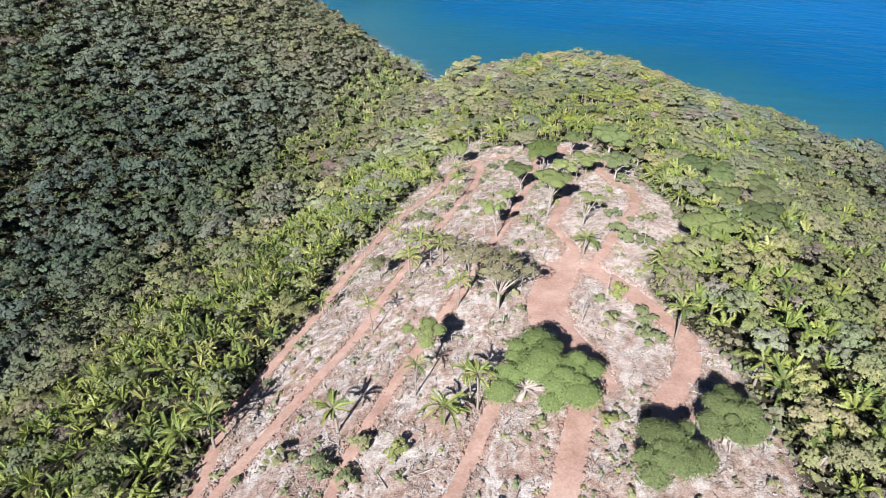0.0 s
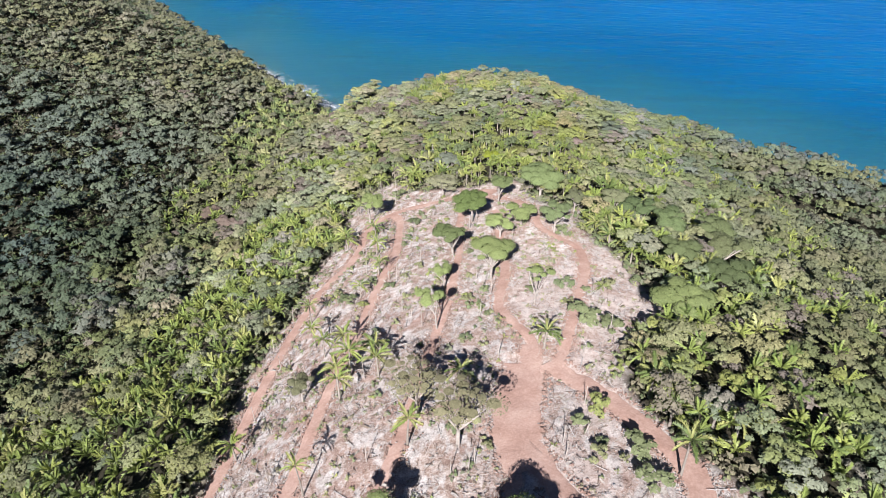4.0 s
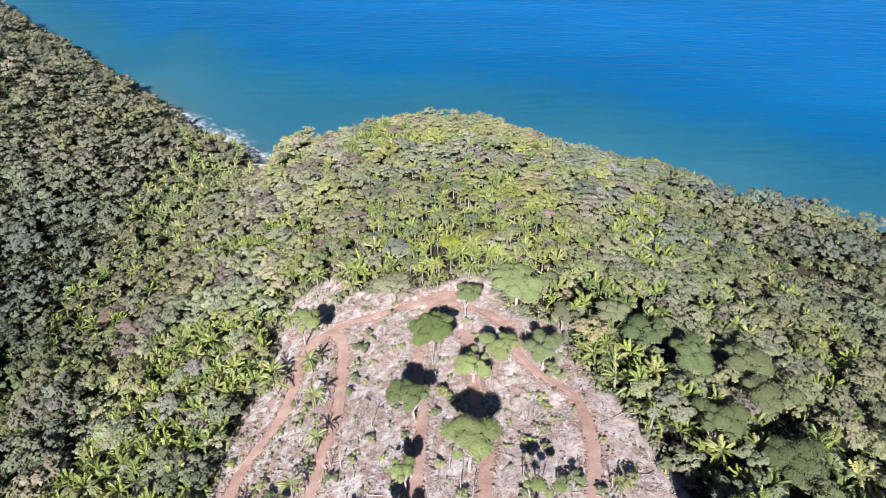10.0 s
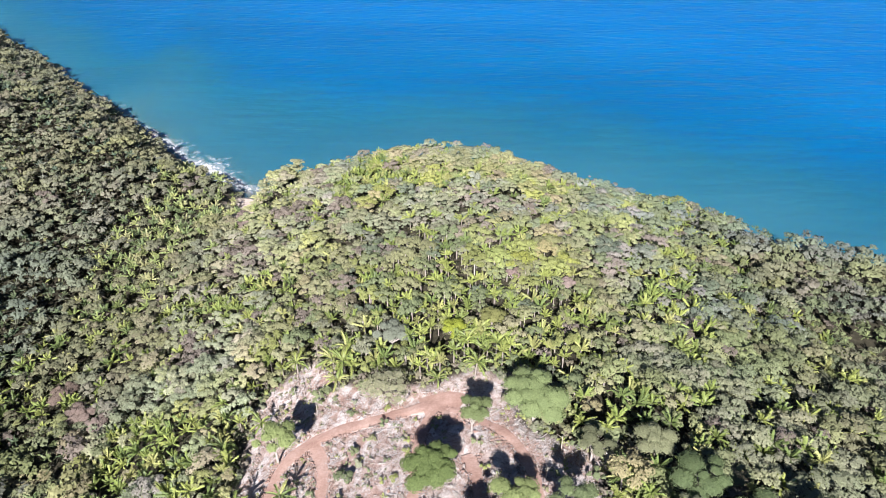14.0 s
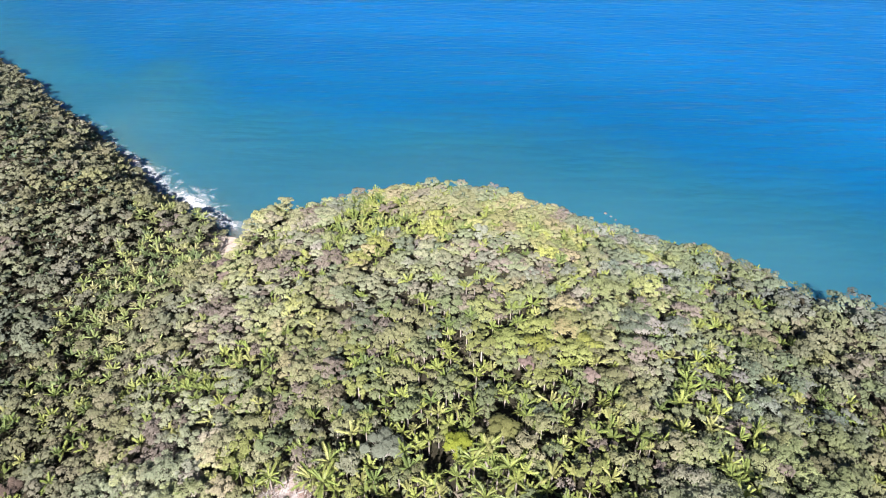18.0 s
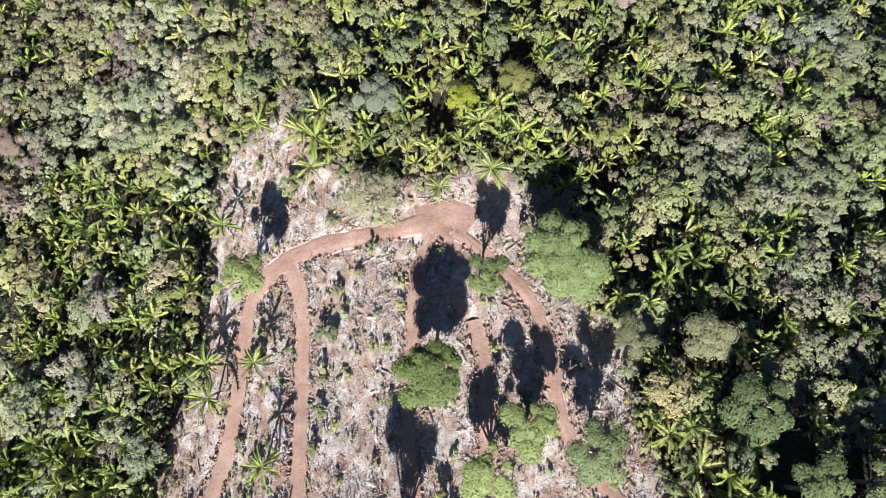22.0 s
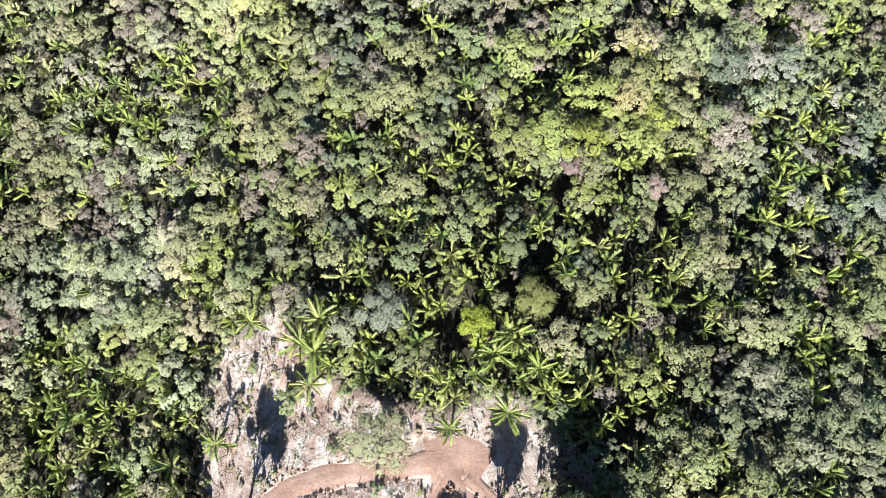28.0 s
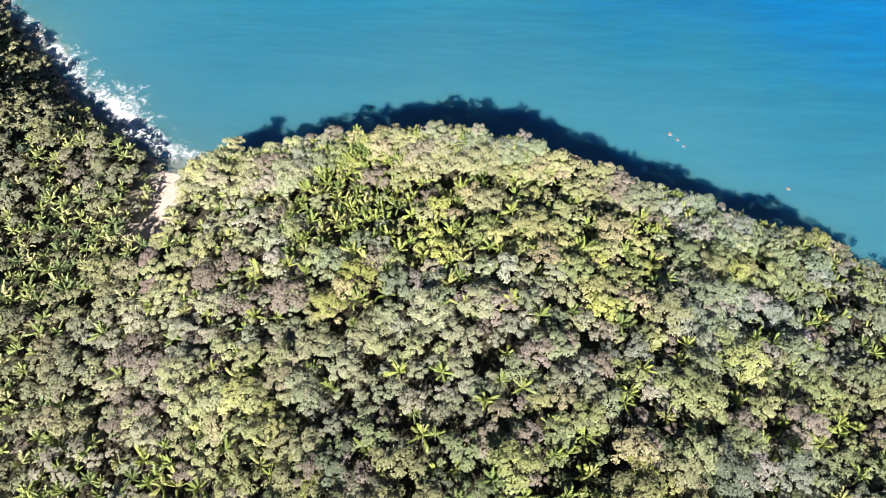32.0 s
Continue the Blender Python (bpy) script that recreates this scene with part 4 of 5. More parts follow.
# ---- trees retained in the clearing: x, y of the foot, crown radius, height, crown depth, colour, seed ----
def clearing_tree(name, label, x, y, rad, tall, squash, hue, seed, dense=1.0, off=(0.0, 0.0), lobes=7, gap=0.0):
    r = np.random.default_rng(seed)
    ob = new(name)
    ob.location = (x, y, ground_at(x, y) - 0.1)
    ang = np.arange(lobes) * 2.4 + r.uniform(0, 6)
    dist = rad * np.sqrt((np.arange(lobes) + 0.5) / lobes) * 0.68
    q = rad * r.uniform(0.16, 0.42, lobes) * min(1.0, (10 / lobes) ** 0.3)
    ang, dist = ang + r.normal(0, 0.25, lobes), dist * r.uniform(0.85, 1.22, lobes)
    c = np.stack([np.cos(ang) * dist + off[0], np.sin(ang) * dist + off[1],
                  tall - q * squash - squash * 0.4 * dist ** 2 / rad + r.uniform(-0.08, 0.05, lobes) * rad], 1)
    if gap:                                             # an open side, through which the trunk shows
        k = np.hypot(c[:, 0] - off[0] + 1.0, c[:, 1] - off[1] + 4.5) > gap + 0.45 * q
        c, q, lobes = c[k], q[k], int(k.sum())
    n = int(rad * rad * 50 * dense)
    v, t, h, nrm = leaves(r, c, q, squash, n, 0.19, np.array(hue), spread=0.7, core=0.84 if dense > 0.55 else 0.5, seg=9, rings=4)
    fork = np.array([off[0] * 0.25, off[1] * 0.25, tall * r.uniform(0.28, 0.4)])
    w = 0.05 * rad + 0.06
    trunk = part("trunk", mesh_of("trunk", *limb((0, 0, -0.6), fork, w, w * 0.8, 7)[:2], BARK, smooth=True), ob, "pale forked trunk")
    for k in range(lobes):
        mid = fork + (c[k] - fork) * 0.55 + r.normal(size=3) * 0.25
        wood = [limb(fork, mid, w * 0.55, w * 0.33), limb(mid, c[k] - [0, 0, q[k] * squash * 0.3], w * 0.33, w * 0.1)]
        for _ in range(2):
            wood.append(limb(mid, mid + (c[k] - mid) * 0.85 + r.normal(size=3) * q[k] * [0.5, 0.5, 0.12], w * 0.2, w * 0.06, 4))
        part("limb", mesh_of("limb", *join(wood)[:2], BARK, smooth=True), trunk)
    part("crown", mesh_of("crown", v, t, LEAF, h, nrm), ob)
    return tagged(ob, label, "tree", "clearing trees")


UMB = "umbrella-shaped green tree with a pale forked trunk in the clearing"
RND = "round dense green tree standing beside a dirt track"
GRN, OLV, DRK = (0.225, 0.268, 0.105), (0.24, 0.222, 0.13), (0.186, 0.23, 0.096)
for spec in (
    ("spreading_tree", "large spreading green tree with a forked white trunk", -8.6, 92.5, 12.0, 8.8, 0.3, (0.20, 0.26, 0.095), 1, 1.0, (3.6, 1.2), 26, 2.6),
    ("umbrella_tree", "flat-topped sparse olive tree with pale bare limbs", -18.5, 125.5, 7.8, 14.0, 0.2, OLV, 2, 0.54, (0.5, 0), 18),
    ("umbrella_tree", "flat-topped sparse olive tree with pale bare limbs", -27, 134, 6.8, 13.0, 0.22, OLV, 3, 0.54, (-1, 0), 16),
    ("clearing_tree", "small round green tree leaning over cut branches", -28, 105, 5.0, 9.5, 0.7, GRN, 4, 0.9, (-2.4, -0.5), 6),
    ("clearing_tree", "grey-green bushy tree beside the track", -55, 147, 4.2, 7.6, 0.85, (0.21, 0.21, 0.12), 5, 1.0, (0, 0), 7),
    ("clearing_tree", "slender green tree with a tall bare trunk", -26.5, 169.5, 4.2, 11.5, 0.7, GRN, 6, 0.8, (-1.5, 0), 6),
    ("clearing_tree", "slender green tree with a tall bare trunk", -26.5, 191, 3.8, 8.0, 0.7, GRN, 7, 0.8, (-1.2, 0), 6),
    ("umbrella_tree", UMB, -25.7, 214, 6.4, 10.0, 0.42, DRK, 8, 1.0, (-1.5, -0.5), 11),
    ("umbrella_tree", UMB, -14, 194.5, 7.2, 12.0, 0.3, GRN, 9, 0.9, (0.6, 0), 13),
    ("umbrella_tree", "small flat-topped tree on a thin pale trunk", -2.7, 179, 4.2, 10.5, 0.22, GRN, 10, 0.7, (0.8, 0), 5),
    ("round_tree", RND, -21.5, 244, 7.1, 12.0, 0.72, (0.168, 0.222, 0.076), 11, 1.5, (0, -0.6), 18),
    ("clearing_tree", "round green tree at the western forest edge", -61, 263, 6.0, 12.5, 0.8, GRN, 12, 1.2, (0, 0), 8),
    ("round_tree", "broad round green tree at the eastern forest edge", 2.4, 264, 9.2, 12.5, 0.5, (0.205, 0.255, 0.108), 13, 1.2, (0, 0), 18),
    ("clearing_tree", "dark green tree beside the track's turning place", -12.6, 261.5, 4.8, 11.0, 0.75, DRK, 14, 1.1, (0, 0), 7),
    ("umbrella_tree", UMB, -5, 235, 6.0, 8.0, 0.36, GRN, 15, 0.9, (0, -0.5), 11),
    ("umbrella_tree", UMB, -11.7, 227, 5.8, 8.0, 0.34, GRN, 16, 0.8, (0, 0), 9),
    ("umbrella_tree", UMB, 5.6, 230.5, 6.4, 9.5, 0.4, (0.19, 0.235, 0.11), 17, 0.8, (0, 0), 11),
    ("umbrella_tree", "wide sparse grey-green tree above the turning place", -34.5, 279.5, 8.2, 8.0, 0.35, (0.265, 0.262, 0.16), 18, 0.54, (0, 0), 18),
    ("clearing_tree", "grey-green tree with bare limbs at the forest edge", 13.5, 250, 5.0, 8.5, 0.55, (0.17, 0.18, 0.10), 19, 0.6, (0, 0), 7),
    ("spreading_tree", "big spreading green tree at the eastern forest edge", 30.5, 169, 9.0, 11.5, 0.42, GRN, 20, 1.0, (0, 0), 18),
    ("spreading_tree", "dense dark green tree beside the eastern track", 17.5, 80, 8.0, 7.4, 0.5, DRK, 21, 1.2, (0, 0), 14),
    ("spreading_tree", "dense dark green tree beside the eastern track", 27.3, 89, 7.8, 8.8, 0.55, DRK, 22, 1.2, (0, 0), 14),
):
    clearing_tree(*spec)


for i, (x, y, rad, tall, hue, words) in enumerate(LANDMARKS):
    tree = clearing_tree("forest_tree", words, x, y, rad, tall, 0.62 if tall < 11 else 0.45, hue, 40 + i, 1.0 if hue[2] < 0.1 else 0.7, (0.0, 0.0), 9)
    tagged(tree, group="forest trees")


# ---- palms retained in the clearing ----
def clearing_palms():
    r = np.random.default_rng(77)
    fr = [mesh_of("frond", *frond(4.0, 0.0, 0.85, 16, PALM_HUE[i], 0.10, 300 + i)[:2], FROND,
                  np.tile(PALM_HUE[i], (len(frond(4.0, 0.0, 0.85, 16, ONE, 0.10, 300 + i)[0]), 1))) for i in range(4)]
    v, t, _ = frond(4.0, 0.0, 0.5, 12, ONE, 0.09, 320)
    dead = mesh_of("dead_frond", v, t, DEAD, np.tile((0.44, 0.40, 0.35), (len(v), 1)))
    spots = [(-1.2, 157.7, 5.2, 1.15), (20.4, 119, 9.0, 1.0), (-15.7, 89, 9.5, 0.9), (-21, 84.3, 5.0, 1.25), (-28.8, 92.5, 8.5, 0.65), (-40.9, 81.6, 6.8, 1.15),
             (-46.3, 116.6, 9.0, 0.7), (-28.1, 126.4, 7.5, 0.95), (-39.8, 159, 4.5, 1.1), (-49, 164.7, 6.0, 1.0), (-45.6, 144.4, 6.5, 0.95), (-66.5, 246, 4.5, 1.05),
             (-55.7, 246, 5.0, 0.9), (-52, 226.8, 5.2, 1.0), (-48.2, 208.8, 5.0, 0.8), (-51, 195, 4.5, 0.75), (-63.9, 186.8, 6.5, 0.8), (-58.6, 172, 6.8, 0.8),
             (-54.3, 164.8, 6.0, 0.8), (-45, 152.8, 8.0, 1.0), (-37.9, 150.7, 6.2, 1.05), (-47.7, 151, 5.4, 1.0), (-19.6, 144.1, 5.0, 0.9), (17.6, 147.4, 6.5, 1.1),
             (18.8, 140.9, 6.0, 1.15), (15.1, 188.2, 1.2, 0.6), (-68.6, 277, 4.6, 0.95), (-63.4, 302, 5.0, 1.0), (-51.3, 298, 6.0, 1.25), (-48.9, 289.5, 4.2, 1.0),
             (-64.5, 239, 5.0, 1.05), (-20.5, 282, 4.0, 0.85), (-10.8, 285, 5.4, 1.1), (-21.7, 290, 5.0, 1.0), (17.7, 240, 5.4, 0.9), (-17.5, 91, 8.6, 0.95),
             (38.3, 104.1, 6, 1.3), (41.3, 93.4, 5, 1.3), (34.9, 108.6, 6.5, 1.2), (28.5, 131.0, 5, 1.2), (32.4, 129.3, 5.5, 1.2), (43.0, 88.1, 4.5, 1.2), (22.3, 136.7, 5, 1.2),
             (21, 131.7, 5, 1.2), (31.6, 202.0, 5, 1.1), (25.5, 205.7, 5, 1.1), (21.8, 222.4, 4, 1), (35.4, 193.9, 5, 1.1), (19.1, 233.7, 4, 1.0), (28.8, 223.8, 5, 1.2), (23.0, 228.4, 5, 1.1),
             (26.4, 213, 4, 1.1), (32.2, 230.5, 4, 1.2), (25.8, 219, 4, 1.2), (-69.4, 74.3, 9, 1.3), (-66.5, 78.2, 9.5, 1.3), (-71, 81, 8.5, 1.2), (-65.5, 131.0, 5, 0.9), (-78.4, 271.8, 4.5, 1.1), (-48.1, 296.0, 6, 1.3),
             (-47.9, 302.5, 6, 1.2), (-12.3, 296.0, 6, 1.3), (-4.6, 293.3, 6, 1.2), (-9.0, 299.6, 6, 1.2), (26.0, 243.9, 4, 1.2), (23.3, 234, 4, 1.2)]
    for x, y, tall, s in spots:
        ob = new("palm")
        ob.location = (x, y, ground_at(x, y) - 0.1)
        lean = r.uniform(-0.5, 0.5)
        part("trunk", trunk_mesh(tall, 0.26 * s, 0.17 * s, PALM_BARK, lean, 8), ob)
        n, k0 = 15, r.integers(0, 4)
        for i in range(n):
            rise = 1.3 * (1 - i / n) ** 0.8 - 0.1
            m = Matrix.Translation((lean, lean * 0.4, tall)) @ Matrix.Rotation(i * 2.4 + r.uniform(-0.6, 0.6), 4, "Z") @ Matrix.Rotation(-rise, 4, "Y") \
                @ Matrix.Rotation(r.uniform(-0.6, 0.6), 4, "X") @ Matrix.Scale(s * r.uniform(0.68, 1.12), 4)
            part("frond", fr[(k0 + (i % 3 == 0)) % 4], ob, m=m)
        for i in range(5 if x > 34 and y < 115 else 0):
            m = Matrix.Translation((lean, lean * 0.4, tall - 0.3)) @ Matrix.Rotation(i * 1.26 + r.uniform(-0.3, 0.3), 4, "Z") @ Matrix.Rotation(1.0, 4, "Y") @ Matrix.Scale(s * 0.85, 4)
            part("dead_frond", dead, ob, "hanging dry grey frond", m)
        tagged(ob, "green feather palm retained on the cleared slope" if s > 0.7 else "thin young palm on the cleared slope", "palm", "clearing palms")


clearing_palms()


# ---- litter of the cut forest, clods, shrubs ----
def in_clearing(n, seed, margin=0.5, track_gap=0.2, thick=None):
    r = np.random.default_rng(seed)
    x, y = r.uniform(-80, 46, n), r.uniform(44, 308, n)
    k = (inside(x, y, CLEARING) > margin) & (off_track(x, y) > track_gap)
    if thick:
        k &= r.uniform(size=n) < thick(x, y)
    return x[k], y[k], r


def sticks(name, label, x, y, r, lo, hi, fat, mat, lift=0.05, steep=0.16):
    n = len(x)
    ln = np.exp(r.uniform(np.log(lo), np.log(hi), n))
    a, tilt = r.uniform(0, 6.28, n), r.normal(0, steep, n)
    w = ln ** 0.5 * fat * r.uniform(0.5, 1.4, n)
    d = np.stack([np.cos(a) * np.cos(tilt), np.sin(a) * np.cos(tilt), np.sin(tilt)], 1)
    s = np.stack([-np.sin(a), np.cos(a), 0 * a], 1)
    c = np.stack([x, y, height(x, y) + lift + np.abs(np.sin(tilt)) * ln * 0.4 + w * 0.5], 1)
    up = np.array([0, 0, 1.0])
    bend = s * (r.normal(0, 0.08, n) * ln)[:, None]
    V = []
    for e, q, mid in ((-0.5, 1.0, 0), (0.0, 0.8, 1), (0.5, 0.35, 0)):
        p = c + d * (ln * e)[:, None] + bend * mid
        V += [p + s * (w * q)[:, None], p - s * (w * q)[:, None], p + up * (w * q * 1.3)[:, None]]
    v = np.stack(V, 1).reshape(-1, 3)
    t = []
    for o in (0, 3):
        for i in range(3):
            j = (i + 1) % 3
            t += [[o + i, o + j, o + 3 + j], [o + i, o + 3 + j, o + 3 + i]]
    t = (np.array(t)[None] + (np.arange(n) * 9)[:, None, None]).reshape(-1, 3)
    return tagged(new(name, mesh_of(name, v, t, mat)), label, "litter", kind="stuff")


def patchy(x, y):
    """Where the litter lies thick: in heaps and in rows that run down the ridge."""
    return 0.2 + 0.8 * smooth(0.38, 0.62, 0.35 * vnoise(x, y, 7, 51) + 0.25 * vnoise(x, y, 2.5, 52) + 0.4 * vnoise(x, y * 0.2, 2.8, 57))


x, y, r = in_clearing(10000, 61, 0.3, 0.15, patchy)
sticks("cut_branches", "pale dry cut branches strewn over the cleared soil", x, y, r, 0.4, 2.2, 0.04, DRY)


def felled_log(seed):
    """A cut stem of about four metres with stubs of its branches, lying along x."""
    r = np.random.default_rng(seed)
    ob = new("felled_log")
    ln = r.uniform(1.6, 2.6)
    a, b, c = np.array([-ln, 0, 0.1]), np.array([0, r.normal(0, 0.25), 0.14]), np.array([ln, r.normal(0, 0.3), 0.2])
    v, t, _ = join([limb(a, b, 0.11, 0.09, 6), limb(b, c, 0.09, 0.04, 6)])
    part("stem", mesh_of("stem", v, t, DRY, smooth=True), ob)
    for k in range(3):
        f = b + (c - b) * r.uniform(-0.4, 0.9)
        e = f + np.array([r.uniform(0.2, 0.9), r.choice([-1, 1]) * r.uniform(0.3, 1.0), r.uniform(-0.02, 0.35)])
        part("branch", mesh_of("branch", *limb(f, e, 0.045, 0.015, 4)[:2], DRY, smooth=True), ob)
    return tagged(ob, "pale felled tree stem lying on the cleared slope", "log", "felled logs")


def felled_logs():
    kinds = [felled_log(800 + i) for i in range(6)]
    x, y, r = in_clearing(430, 62, 0.8, 0.6, patchy)
    for i, (a, b) in enumerate(zip(x, y)):
        t = r.uniform(0, 6.28)
        slope = math.atan2(ground_at(a + math.cos(t), b + math.sin(t)) - ground_at(a - math.cos(t), b - math.sin(t)), 2)
        m = Matrix.Translation((a, b, ground_at(a, b) + 0.06)) @ Matrix.Rotation(t, 4, "Z") @ Matrix.Rotation(-slope, 4, "Y")
        if i < 6:
            kinds[i].matrix_basis = m
        else:
            copy_thing(kinds[i % 6], m)


felled_logs()
x, y, r = in_clearing(17000, 63, 0.5, 0.3, patchy)
sticks("brown_brush", "dead brown brush scattered on the cleared slope", x, y, r, 0.6, 2.0, 0.05, plain("brown_brush", [(0.3, (0.10, 0.07, 0.05)), (0.7, (0.24, 0.18, 0.135))], 0.9, fine=15), 0.05, 0.7)

FLAT = [frond(1.0, 0.1, 0.25, 8, ONE, 0.16, 400 + i) for i in range(4)]
x, y, r = in_clearing(5200, 64, 0.3, 0.2, patchy)
n = len(x)
hue = np.array([(0.46, 0.42, 0.38), (0.36, 0.31, 0.26), (0.48, 0.44, 0.41), (0.28, 0.22, 0.17)])[r.integers(0, 4, n)]
ob = joined("dead_fronds", "dry grey palm fronds littering the cleared soil", FLAT, np.stack([x, y, height(x, y) + 0.14], 1), r.uniform(0.8, 2.1, n),
            r.uniform(0, 6.28, n), r.integers(0, 4, n), hue, DEAD, np.full(n, 0.5))
tagged(ob, category="litter")


# brittle heaps of dry leaves, bark and chips
def chips(name, label, seed, n, lo, hi, mat, thick, pile):
    x, y, r = in_clearing(n, seed, 0.2, -0.25, thick)
    n = len(x)
    p = np.stack([x, y, height(x, y) + r.uniform(0.02, 1, n) ** 2 * pile * vnoise(x, y, 3.0, 54) + 0.05], 1)
    d = unit(r.normal(size=(n, 3)) * [1, 1, 0.45])
    q = unit(np.cross(d, r.normal(size=(n, 3)) * [0.5, 0.5, 1.0]))
    a = np.exp(r.uniform(np.log(lo), np.log(hi), (n, 1)))
    b = a * r.uniform(0.18, 0.6, (n, 1))
    k = np.cross(d, q) * a * 0.25
    v = np.stack([p - d * a, p - q * b + k, p + d * a * r.uniform(0.7, 1.1, (n, 1)), p + q * b + k * 0.5], 1).reshape(-1, 3)
    i = np.arange(n) * 4
    t = np.concatenate([np.stack([i, i + 1, i + 3], 1), np.stack([i + 1, i + 2, i + 3], 1)])
    tagged(new(name, mesh_of(name, v, t, mat)), label, "litter", kind="stuff")


chips("dry_litter", "bleached dry leaves and bark heaped over the cleared soil", 72, 200000, 0.07, 0.34, DRY, lambda a, b: patchy(a, b) ** 2, 1.2)
chips("brown_litter", "brown dry leaves among the cut branches", 73, 50000, 0.08, 0.34, CLOD, patchy, 0.6)


def clods():
    r = np.random.default_rng(65)
    xs, ys, sz = [], [], []
    for w, line in LINES:
        m = int(len(line) * 24)
        k = r.integers(0, len(line) - 1, m)
        t = line[k + 1] - line[k]
        t /= np.hypot(t[:, 0], t[:, 1])[:, None]
        side = r.choice([-1, 1], m)
        o = side * (w[k] / 2 + np.abs(r.normal(0.1, 1.0, m)))
        p = line[k] + t * r.uniform(-0.8, 0.8, (m, 1)) + np.stack([t[:, 1], -t[:, 0]], 1) * o[:, None]
        xs.append(p[:, 0]), ys.append(p[:, 1]), sz.append(np.clip(r.lognormal(-1.85, 0.5, m), 0.07, 0.5))
    x, y, s = np.concatenate(xs), np.concatenate(ys), np.concatenate(sz)
    k = (inside(x, y, CLEARING) > -2) & (off_track(x, y) > -0.35)
    x, y, s = x[k], y[k], s[k]
    n = len(x)
    octa = np.array([(1, 0, 0), (0, 1, 0), (-1, 0, 0), (0, -1, 0), (0, 0, 0.9), (0, 0, -0.6)], float)
    t = np.array([(0, 1, 4), (1, 2, 4), (2, 3, 4), (3, 0, 4), (1, 0, 5), (2, 1, 5), (3, 2, 5), (0, 3, 5)])
    v = octa[None] * s[:, None, None] * r.uniform(0.6, 1.4, (n, 6, 1))
    a = r.uniform(0, 6.28, n)
    c, q = np.cos(a)[:, None], np.sin(a)[:, None]
    v = np.stack([v[..., 0] * c - v[..., 1] * q + x[:, None], v[..., 0] * q + v[..., 1] * c + y[:, None], v[..., 2] + (height(x, y) + 0.12)[:, None]], 2)
    T = (t[None] + (np.arange(n) * 6)[:, None, None]).reshape(-1, 3)
    tagged(new("earth_clods", mesh_of("earth_clods", v.reshape(-1, 3), T, CLOD, smooth=False)), "red earth clods heaped along the track edges", "rubble", kind="stuff")


clods()

# low regrowth
BUSH = [forest_crown(500 + i, 44, ONE, 3, 0.85, 0.26, core=0) for i in range(4)]
ROSETTE = [palm_crown(520 + i, 7, 5, ONE) for i in range(3)]
x, y, r = in_clearing(10500, 66, 0.1, 0.2, lambda a, b: 0.08 + 0.09 * smooth(170, 200, b) + 0.4 * smooth(0.5, 0.75, vnoise(a, b, 14, 53)))
n = len(x)
rad = np.clip(r.lognormal(-0.55, 0.42, n), 0.25, 1.6)
ob = joined("shrubs", "low green shrubs resprouting between the tracks", BUSH, np.stack([x, y, height(x, y) + rad * 0.45], 1), rad, r.uniform(0, 6.28, n),
            r.integers(0, 4, n), GREENS[r.integers(0, 6, n)] * 1.1, LEAF)
tagged(ob, category="shrubs")
r = np.random.default_rng(75)
x, y = r.uniform(-88, 54, 13000), r.uniform(44, 316, 13000)
d = inside(x, y, CLEARING)
k = (d < 1.2) & (d > -7) & (off_track(x, y) > 0.4)
x, y = x[k], y[k]
n = len(x)
rad = np.clip(r.lognormal(0.0, 0.4, n), 0.4, 2.2)
ob = joined("edge_shrubs", "leafy undergrowth along the cut edge of the forest", BUSH, np.stack([x, y, height(x, y) + rad * 0.6], 1), rad, r.uniform(0, 6.28, n),
            r.integers(0, 4, n), GREENS[r.integers(0, 7, n)], LEAF)
tagged(ob, category="shrubs")
x, y, r = in_clearing(420, 67, 0.2, 0.5)
n = len(x)
ob = joined("palm_seedlings", "small green palm seedlings on the cleared soil", ROSETTE, np.stack([x, y, height(x, y) + 0.1], 1), r.uniform(0.7, 1.9, n), r.uniform(0, 6.28, n),
            r.integers(0, 3, n), PALM_HUE[r.integers(0, 4, n)], FROND)
tagged(ob, category="palms")


# shrubs that can be told apart: four looks, then copies
def shrub(seed, hue):
    r = np.random.default_rng(seed)
    ob = new("shrub")
    for k in range(4):
        a = r.uniform(0, 6.28)
        part("stem", mesh_of("stem", *limb((0, 0, -0.15), (0.5 * math.cos(a), 0.5 * math.sin(a), r.uniform(0.4, 0.8)), 0.035, 0.015, 4)[:2], BARK), ob)
    v, t, h, nrm = forest_crown(seed + 1, 190, hue, 7, 0.6, 0.15, core=0.5)
    part("foliage", mesh_of("foliage", v + [0, 0, 0.62], t, LEAF, h, nrm), ob)
    return tagged(ob, "leafy green shrub resprouting on the cleared slope" if hue[1] > 0.2 else "dark green shrub on the cleared slope", "shrub", "clearing shrubs")


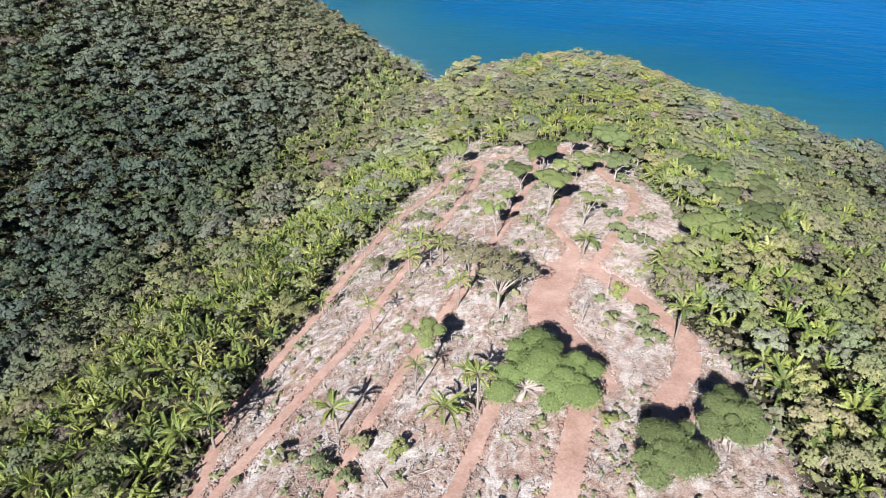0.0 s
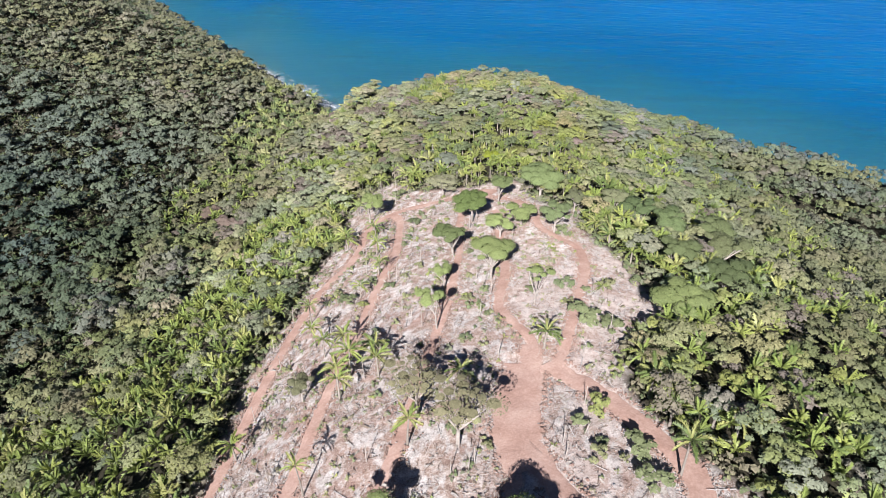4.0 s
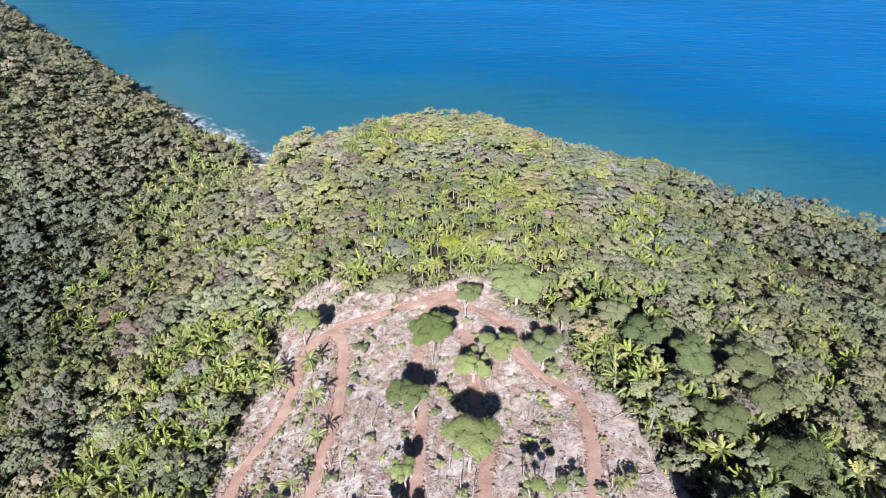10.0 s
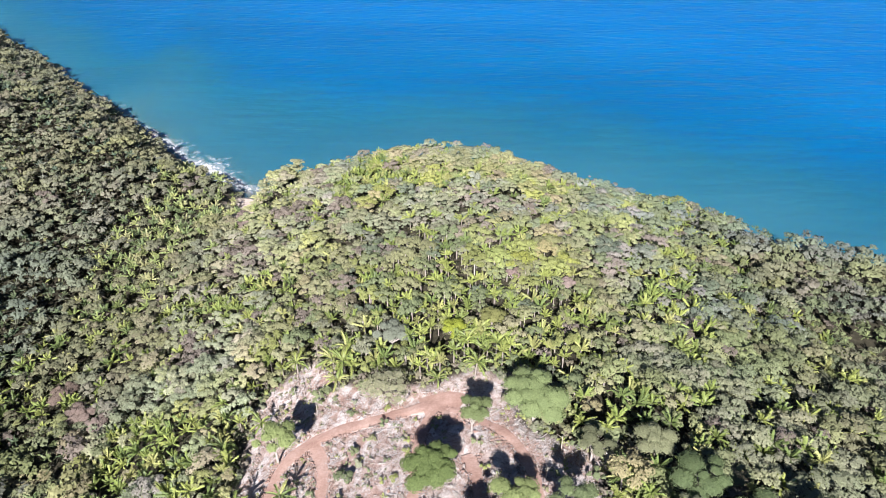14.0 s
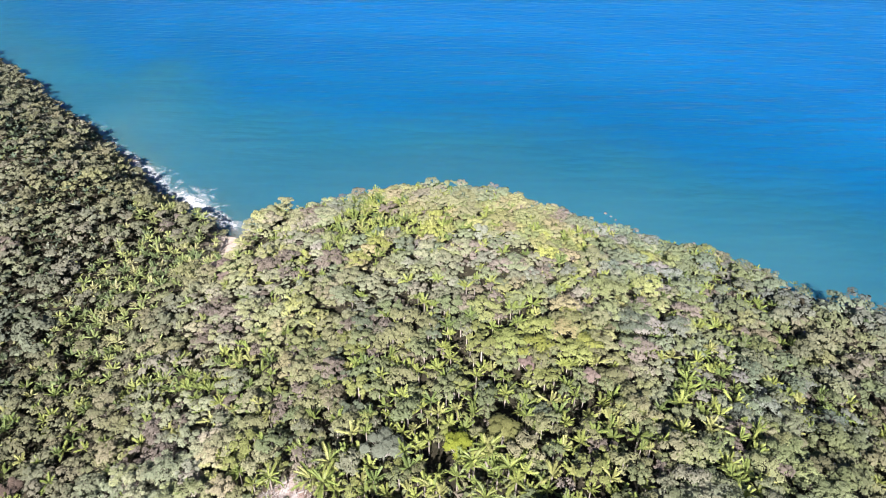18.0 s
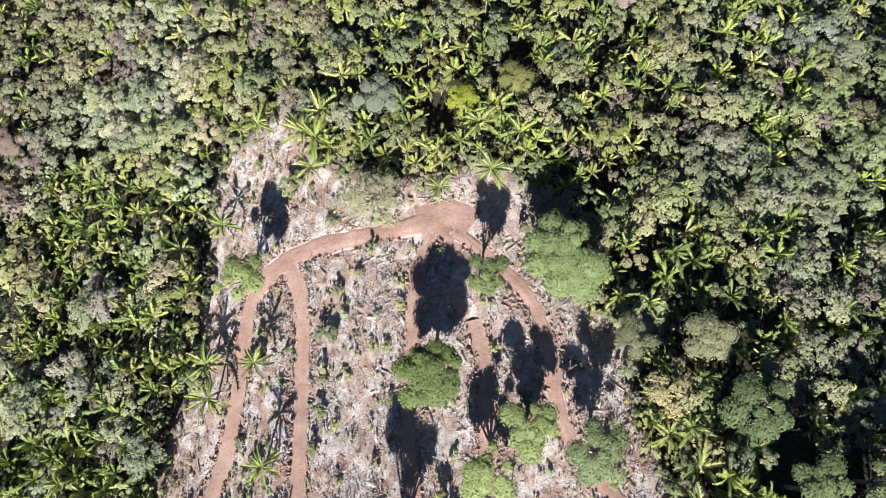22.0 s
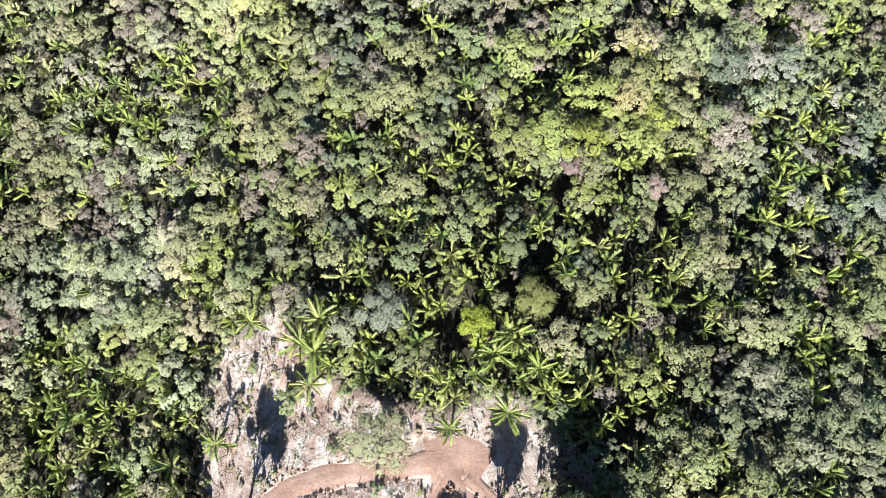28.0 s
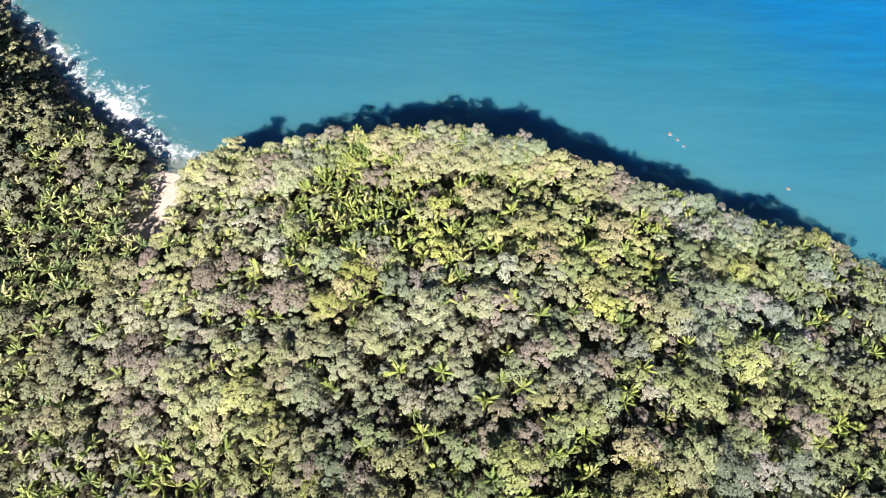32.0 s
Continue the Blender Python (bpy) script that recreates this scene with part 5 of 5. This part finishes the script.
def clearing_shrubs():
    kinds = [shrub(900 + 10 * i, GREENS[k]) for i, k in enumerate((0, 1, 5, 2, 1, 0))]
    spots = [(-53.7, 192.6, 2.4), (-59.4, 201.7, 1.8), (-49.1, 188.6, 1.6), (-56.9, 196.0, 2.0), (2.2, 200.0, 1.4), (10.8, 186.2, 1.6), (7.7, 226.8, 1.3), (-34.4, 77.2, 1.4),
             (-27.2, 76.3, 1.6), (-40.1, 70.8, 1.5), (-49.7, 73.4, 2.2), (-34.6, 69.2, 1.6), (8.9, 169.2, 2.0), (16.6, 188.4, 1.4), (8.4, 136.0, 1.8), (5.8, 188.1, 1.4), (6.4, 178.9, 1.2),
             (14.2, 166.7, 2.2), (-13.2, 207.0, 1), (-69.5, 243.2, 1.6), (-56.8, 247.0, 1.4), (-42.8, 252.2, 1.2), (-72.2, 258.5, 1.5), (-41.2, 261.0, 1), (15.3, 256.4, 2.4), (20.9, 257.6, 1.6),
             (-19.1, 221.7, 1.4), (-71.1, 242.4, 1.6), (6.9, 122.6, 1.6), (4.1, 131.2, 1.3), (15.2, 115.4, 1.4)]
    x, y, r = in_clearing(900, 69, 0.6, 0.7, lambda a, b: 0.25 + 0.5 * smooth(150, 190, b))
    sizes = np.clip(r.lognormal(-0.35, 0.35, len(x)), 0.4, 1.5)
    spots += [(float(a), float(b), float(c)) for a, b, c in zip(x, y, sizes)][:85]
    for i, (a, b, c) in enumerate(spots):
        m = place(None, a, b, c, r.uniform(0, 6.28))
        if i < 6:
            kinds[i].matrix_basis = m
        else:
            copy_thing(kinds[i % 6], m)


clearing_shrubs()


# bare stems that still stand
def bare_stem(seed):
    r = np.random.default_rng(seed)
    ob = new("bare_trunk")
    top = np.array([r.normal(0, 0.4), r.normal(0, 0.4), r.uniform(3.0, 6.0)])
    part("trunk", mesh_of("trunk", *limb((0, 0, -0.4), top, 0.13, 0.05, 6)[:2], BARK, smooth=True), ob)
    for k in range(3):
        a = top * r.uniform(0.5, 0.95)
        b = a + np.array([r.normal(0, 0.7), r.normal(0, 0.7), r.uniform(0.3, 1.2)])
        part("branch", mesh_of("branch", *limb(a, b, 0.05, 0.02, 4)[:2], BARK, smooth=True), ob)
    return tagged(ob, "leafless pale stem standing on the cleared slope", "dead tree", "bare trunks")


def bare_stems():
    kinds = [bare_stem(600 + i) for i in range(5)]
    x, y, r = in_clearing(170, 68, 1.0, 0.7)
    k = np.hypot(x + 5, y - 94) > 12
    x, y = x[k], y[k]
    for i, (a, b) in enumerate(zip(x, y)):
        m = Matrix.Translation((a, b, ground_at(a, b) - 0.05)) @ Matrix.Rotation(r.uniform(0, 6.28), 4, "Z")
        if i < 5:
            kinds[i].matrix_basis = m
        else:
            copy_thing(kinds[i % 5], m)


bare_stems()


# rocks awash off the point and along the foot of the cliffs
def sea_rock(x, y, s, seed):
    r = np.random.default_rng(seed)
    v, t = ball(np.zeros(3), 1.0, 0.55, 9, 6)
    v = v * r.uniform(0.75, 1.25, (len(v), 1)) * np.array([s * 1.4, s, s])
    ob = new("sea_rock", mesh_of("sea_rock", v, t, ROCK, smooth=False))
    ob.matrix_basis = pose(x, y, TIDE - 0.25 * s, 0, 0, r.uniform(0, 360))
    tagged(ob, "dark wet rock awash off the point", "rock", "sea rocks")
    k = np.arange(14) * 2 * np.pi / 14
    ring = np.concatenate([[[0, 0]], np.stack([np.cos(k), np.sin(k)], 1) * 1.5 * s, np.stack([np.cos(k) * 2.6 * s, np.sin(k) * 1.9 * s], 1)])
    tr = [[0, 1 + i, 1 + (i + 1) % 14] for i in range(14)] + [[1 + i, 15 + i, 15 + (i + 1) % 14] for i in range(14)] + [[1 + i, 15 + (i + 1) % 14, 1 + (i + 1) % 14] for i in range(14)]
    f = new("foam_patch", mesh_of("foam_patch", np.concatenate([ring, np.full((29, 1), 0.1)], 1), tr, FOAM, attrs={"surf": [0.3] * 15 + [0.0] * 14}))
    f.matrix_basis = pose(x, y, TIDE)
    tagged(f, "white foam washing round a rock", "foam", kind="stuff")


for i, (x, y, s) in enumerate([(68, 520, 0.9), (70.5, 517, 0.7), (72.5, 513.5, 0.6), (109, 492, 0.7), (-212, 577, 1.8), (-235, 600, 2.6)]):
    sea_rock(x, y, s, 700 + i)
r = np.random.default_rng(71)
for i, x in enumerate(np.concatenate([np.arange(-100, 200, 13), np.arange(-330, -170, 13)])):
    x = float(x + r.uniform(-4, 4))
    y = float(coast(np.array([x]))[0]) + r.uniform(-1.5, 1.5)
    v, t = ball(np.zeros(3), 1.0, 0.6, 8, 5)
    v = v * r.uniform(0.7, 1.3, (len(v), 1)) * r.uniform(0.9, 2.4)
    ob = new("shore_rock", mesh_of("shore_rock", v, t, ROCK))
    ob.matrix_basis = pose(x, y, TIDE, 0, 0, r.uniform(0, 360))
    tagged(ob, "brown boulder at the foot of the forested cliff", "rock", "shore rocks")
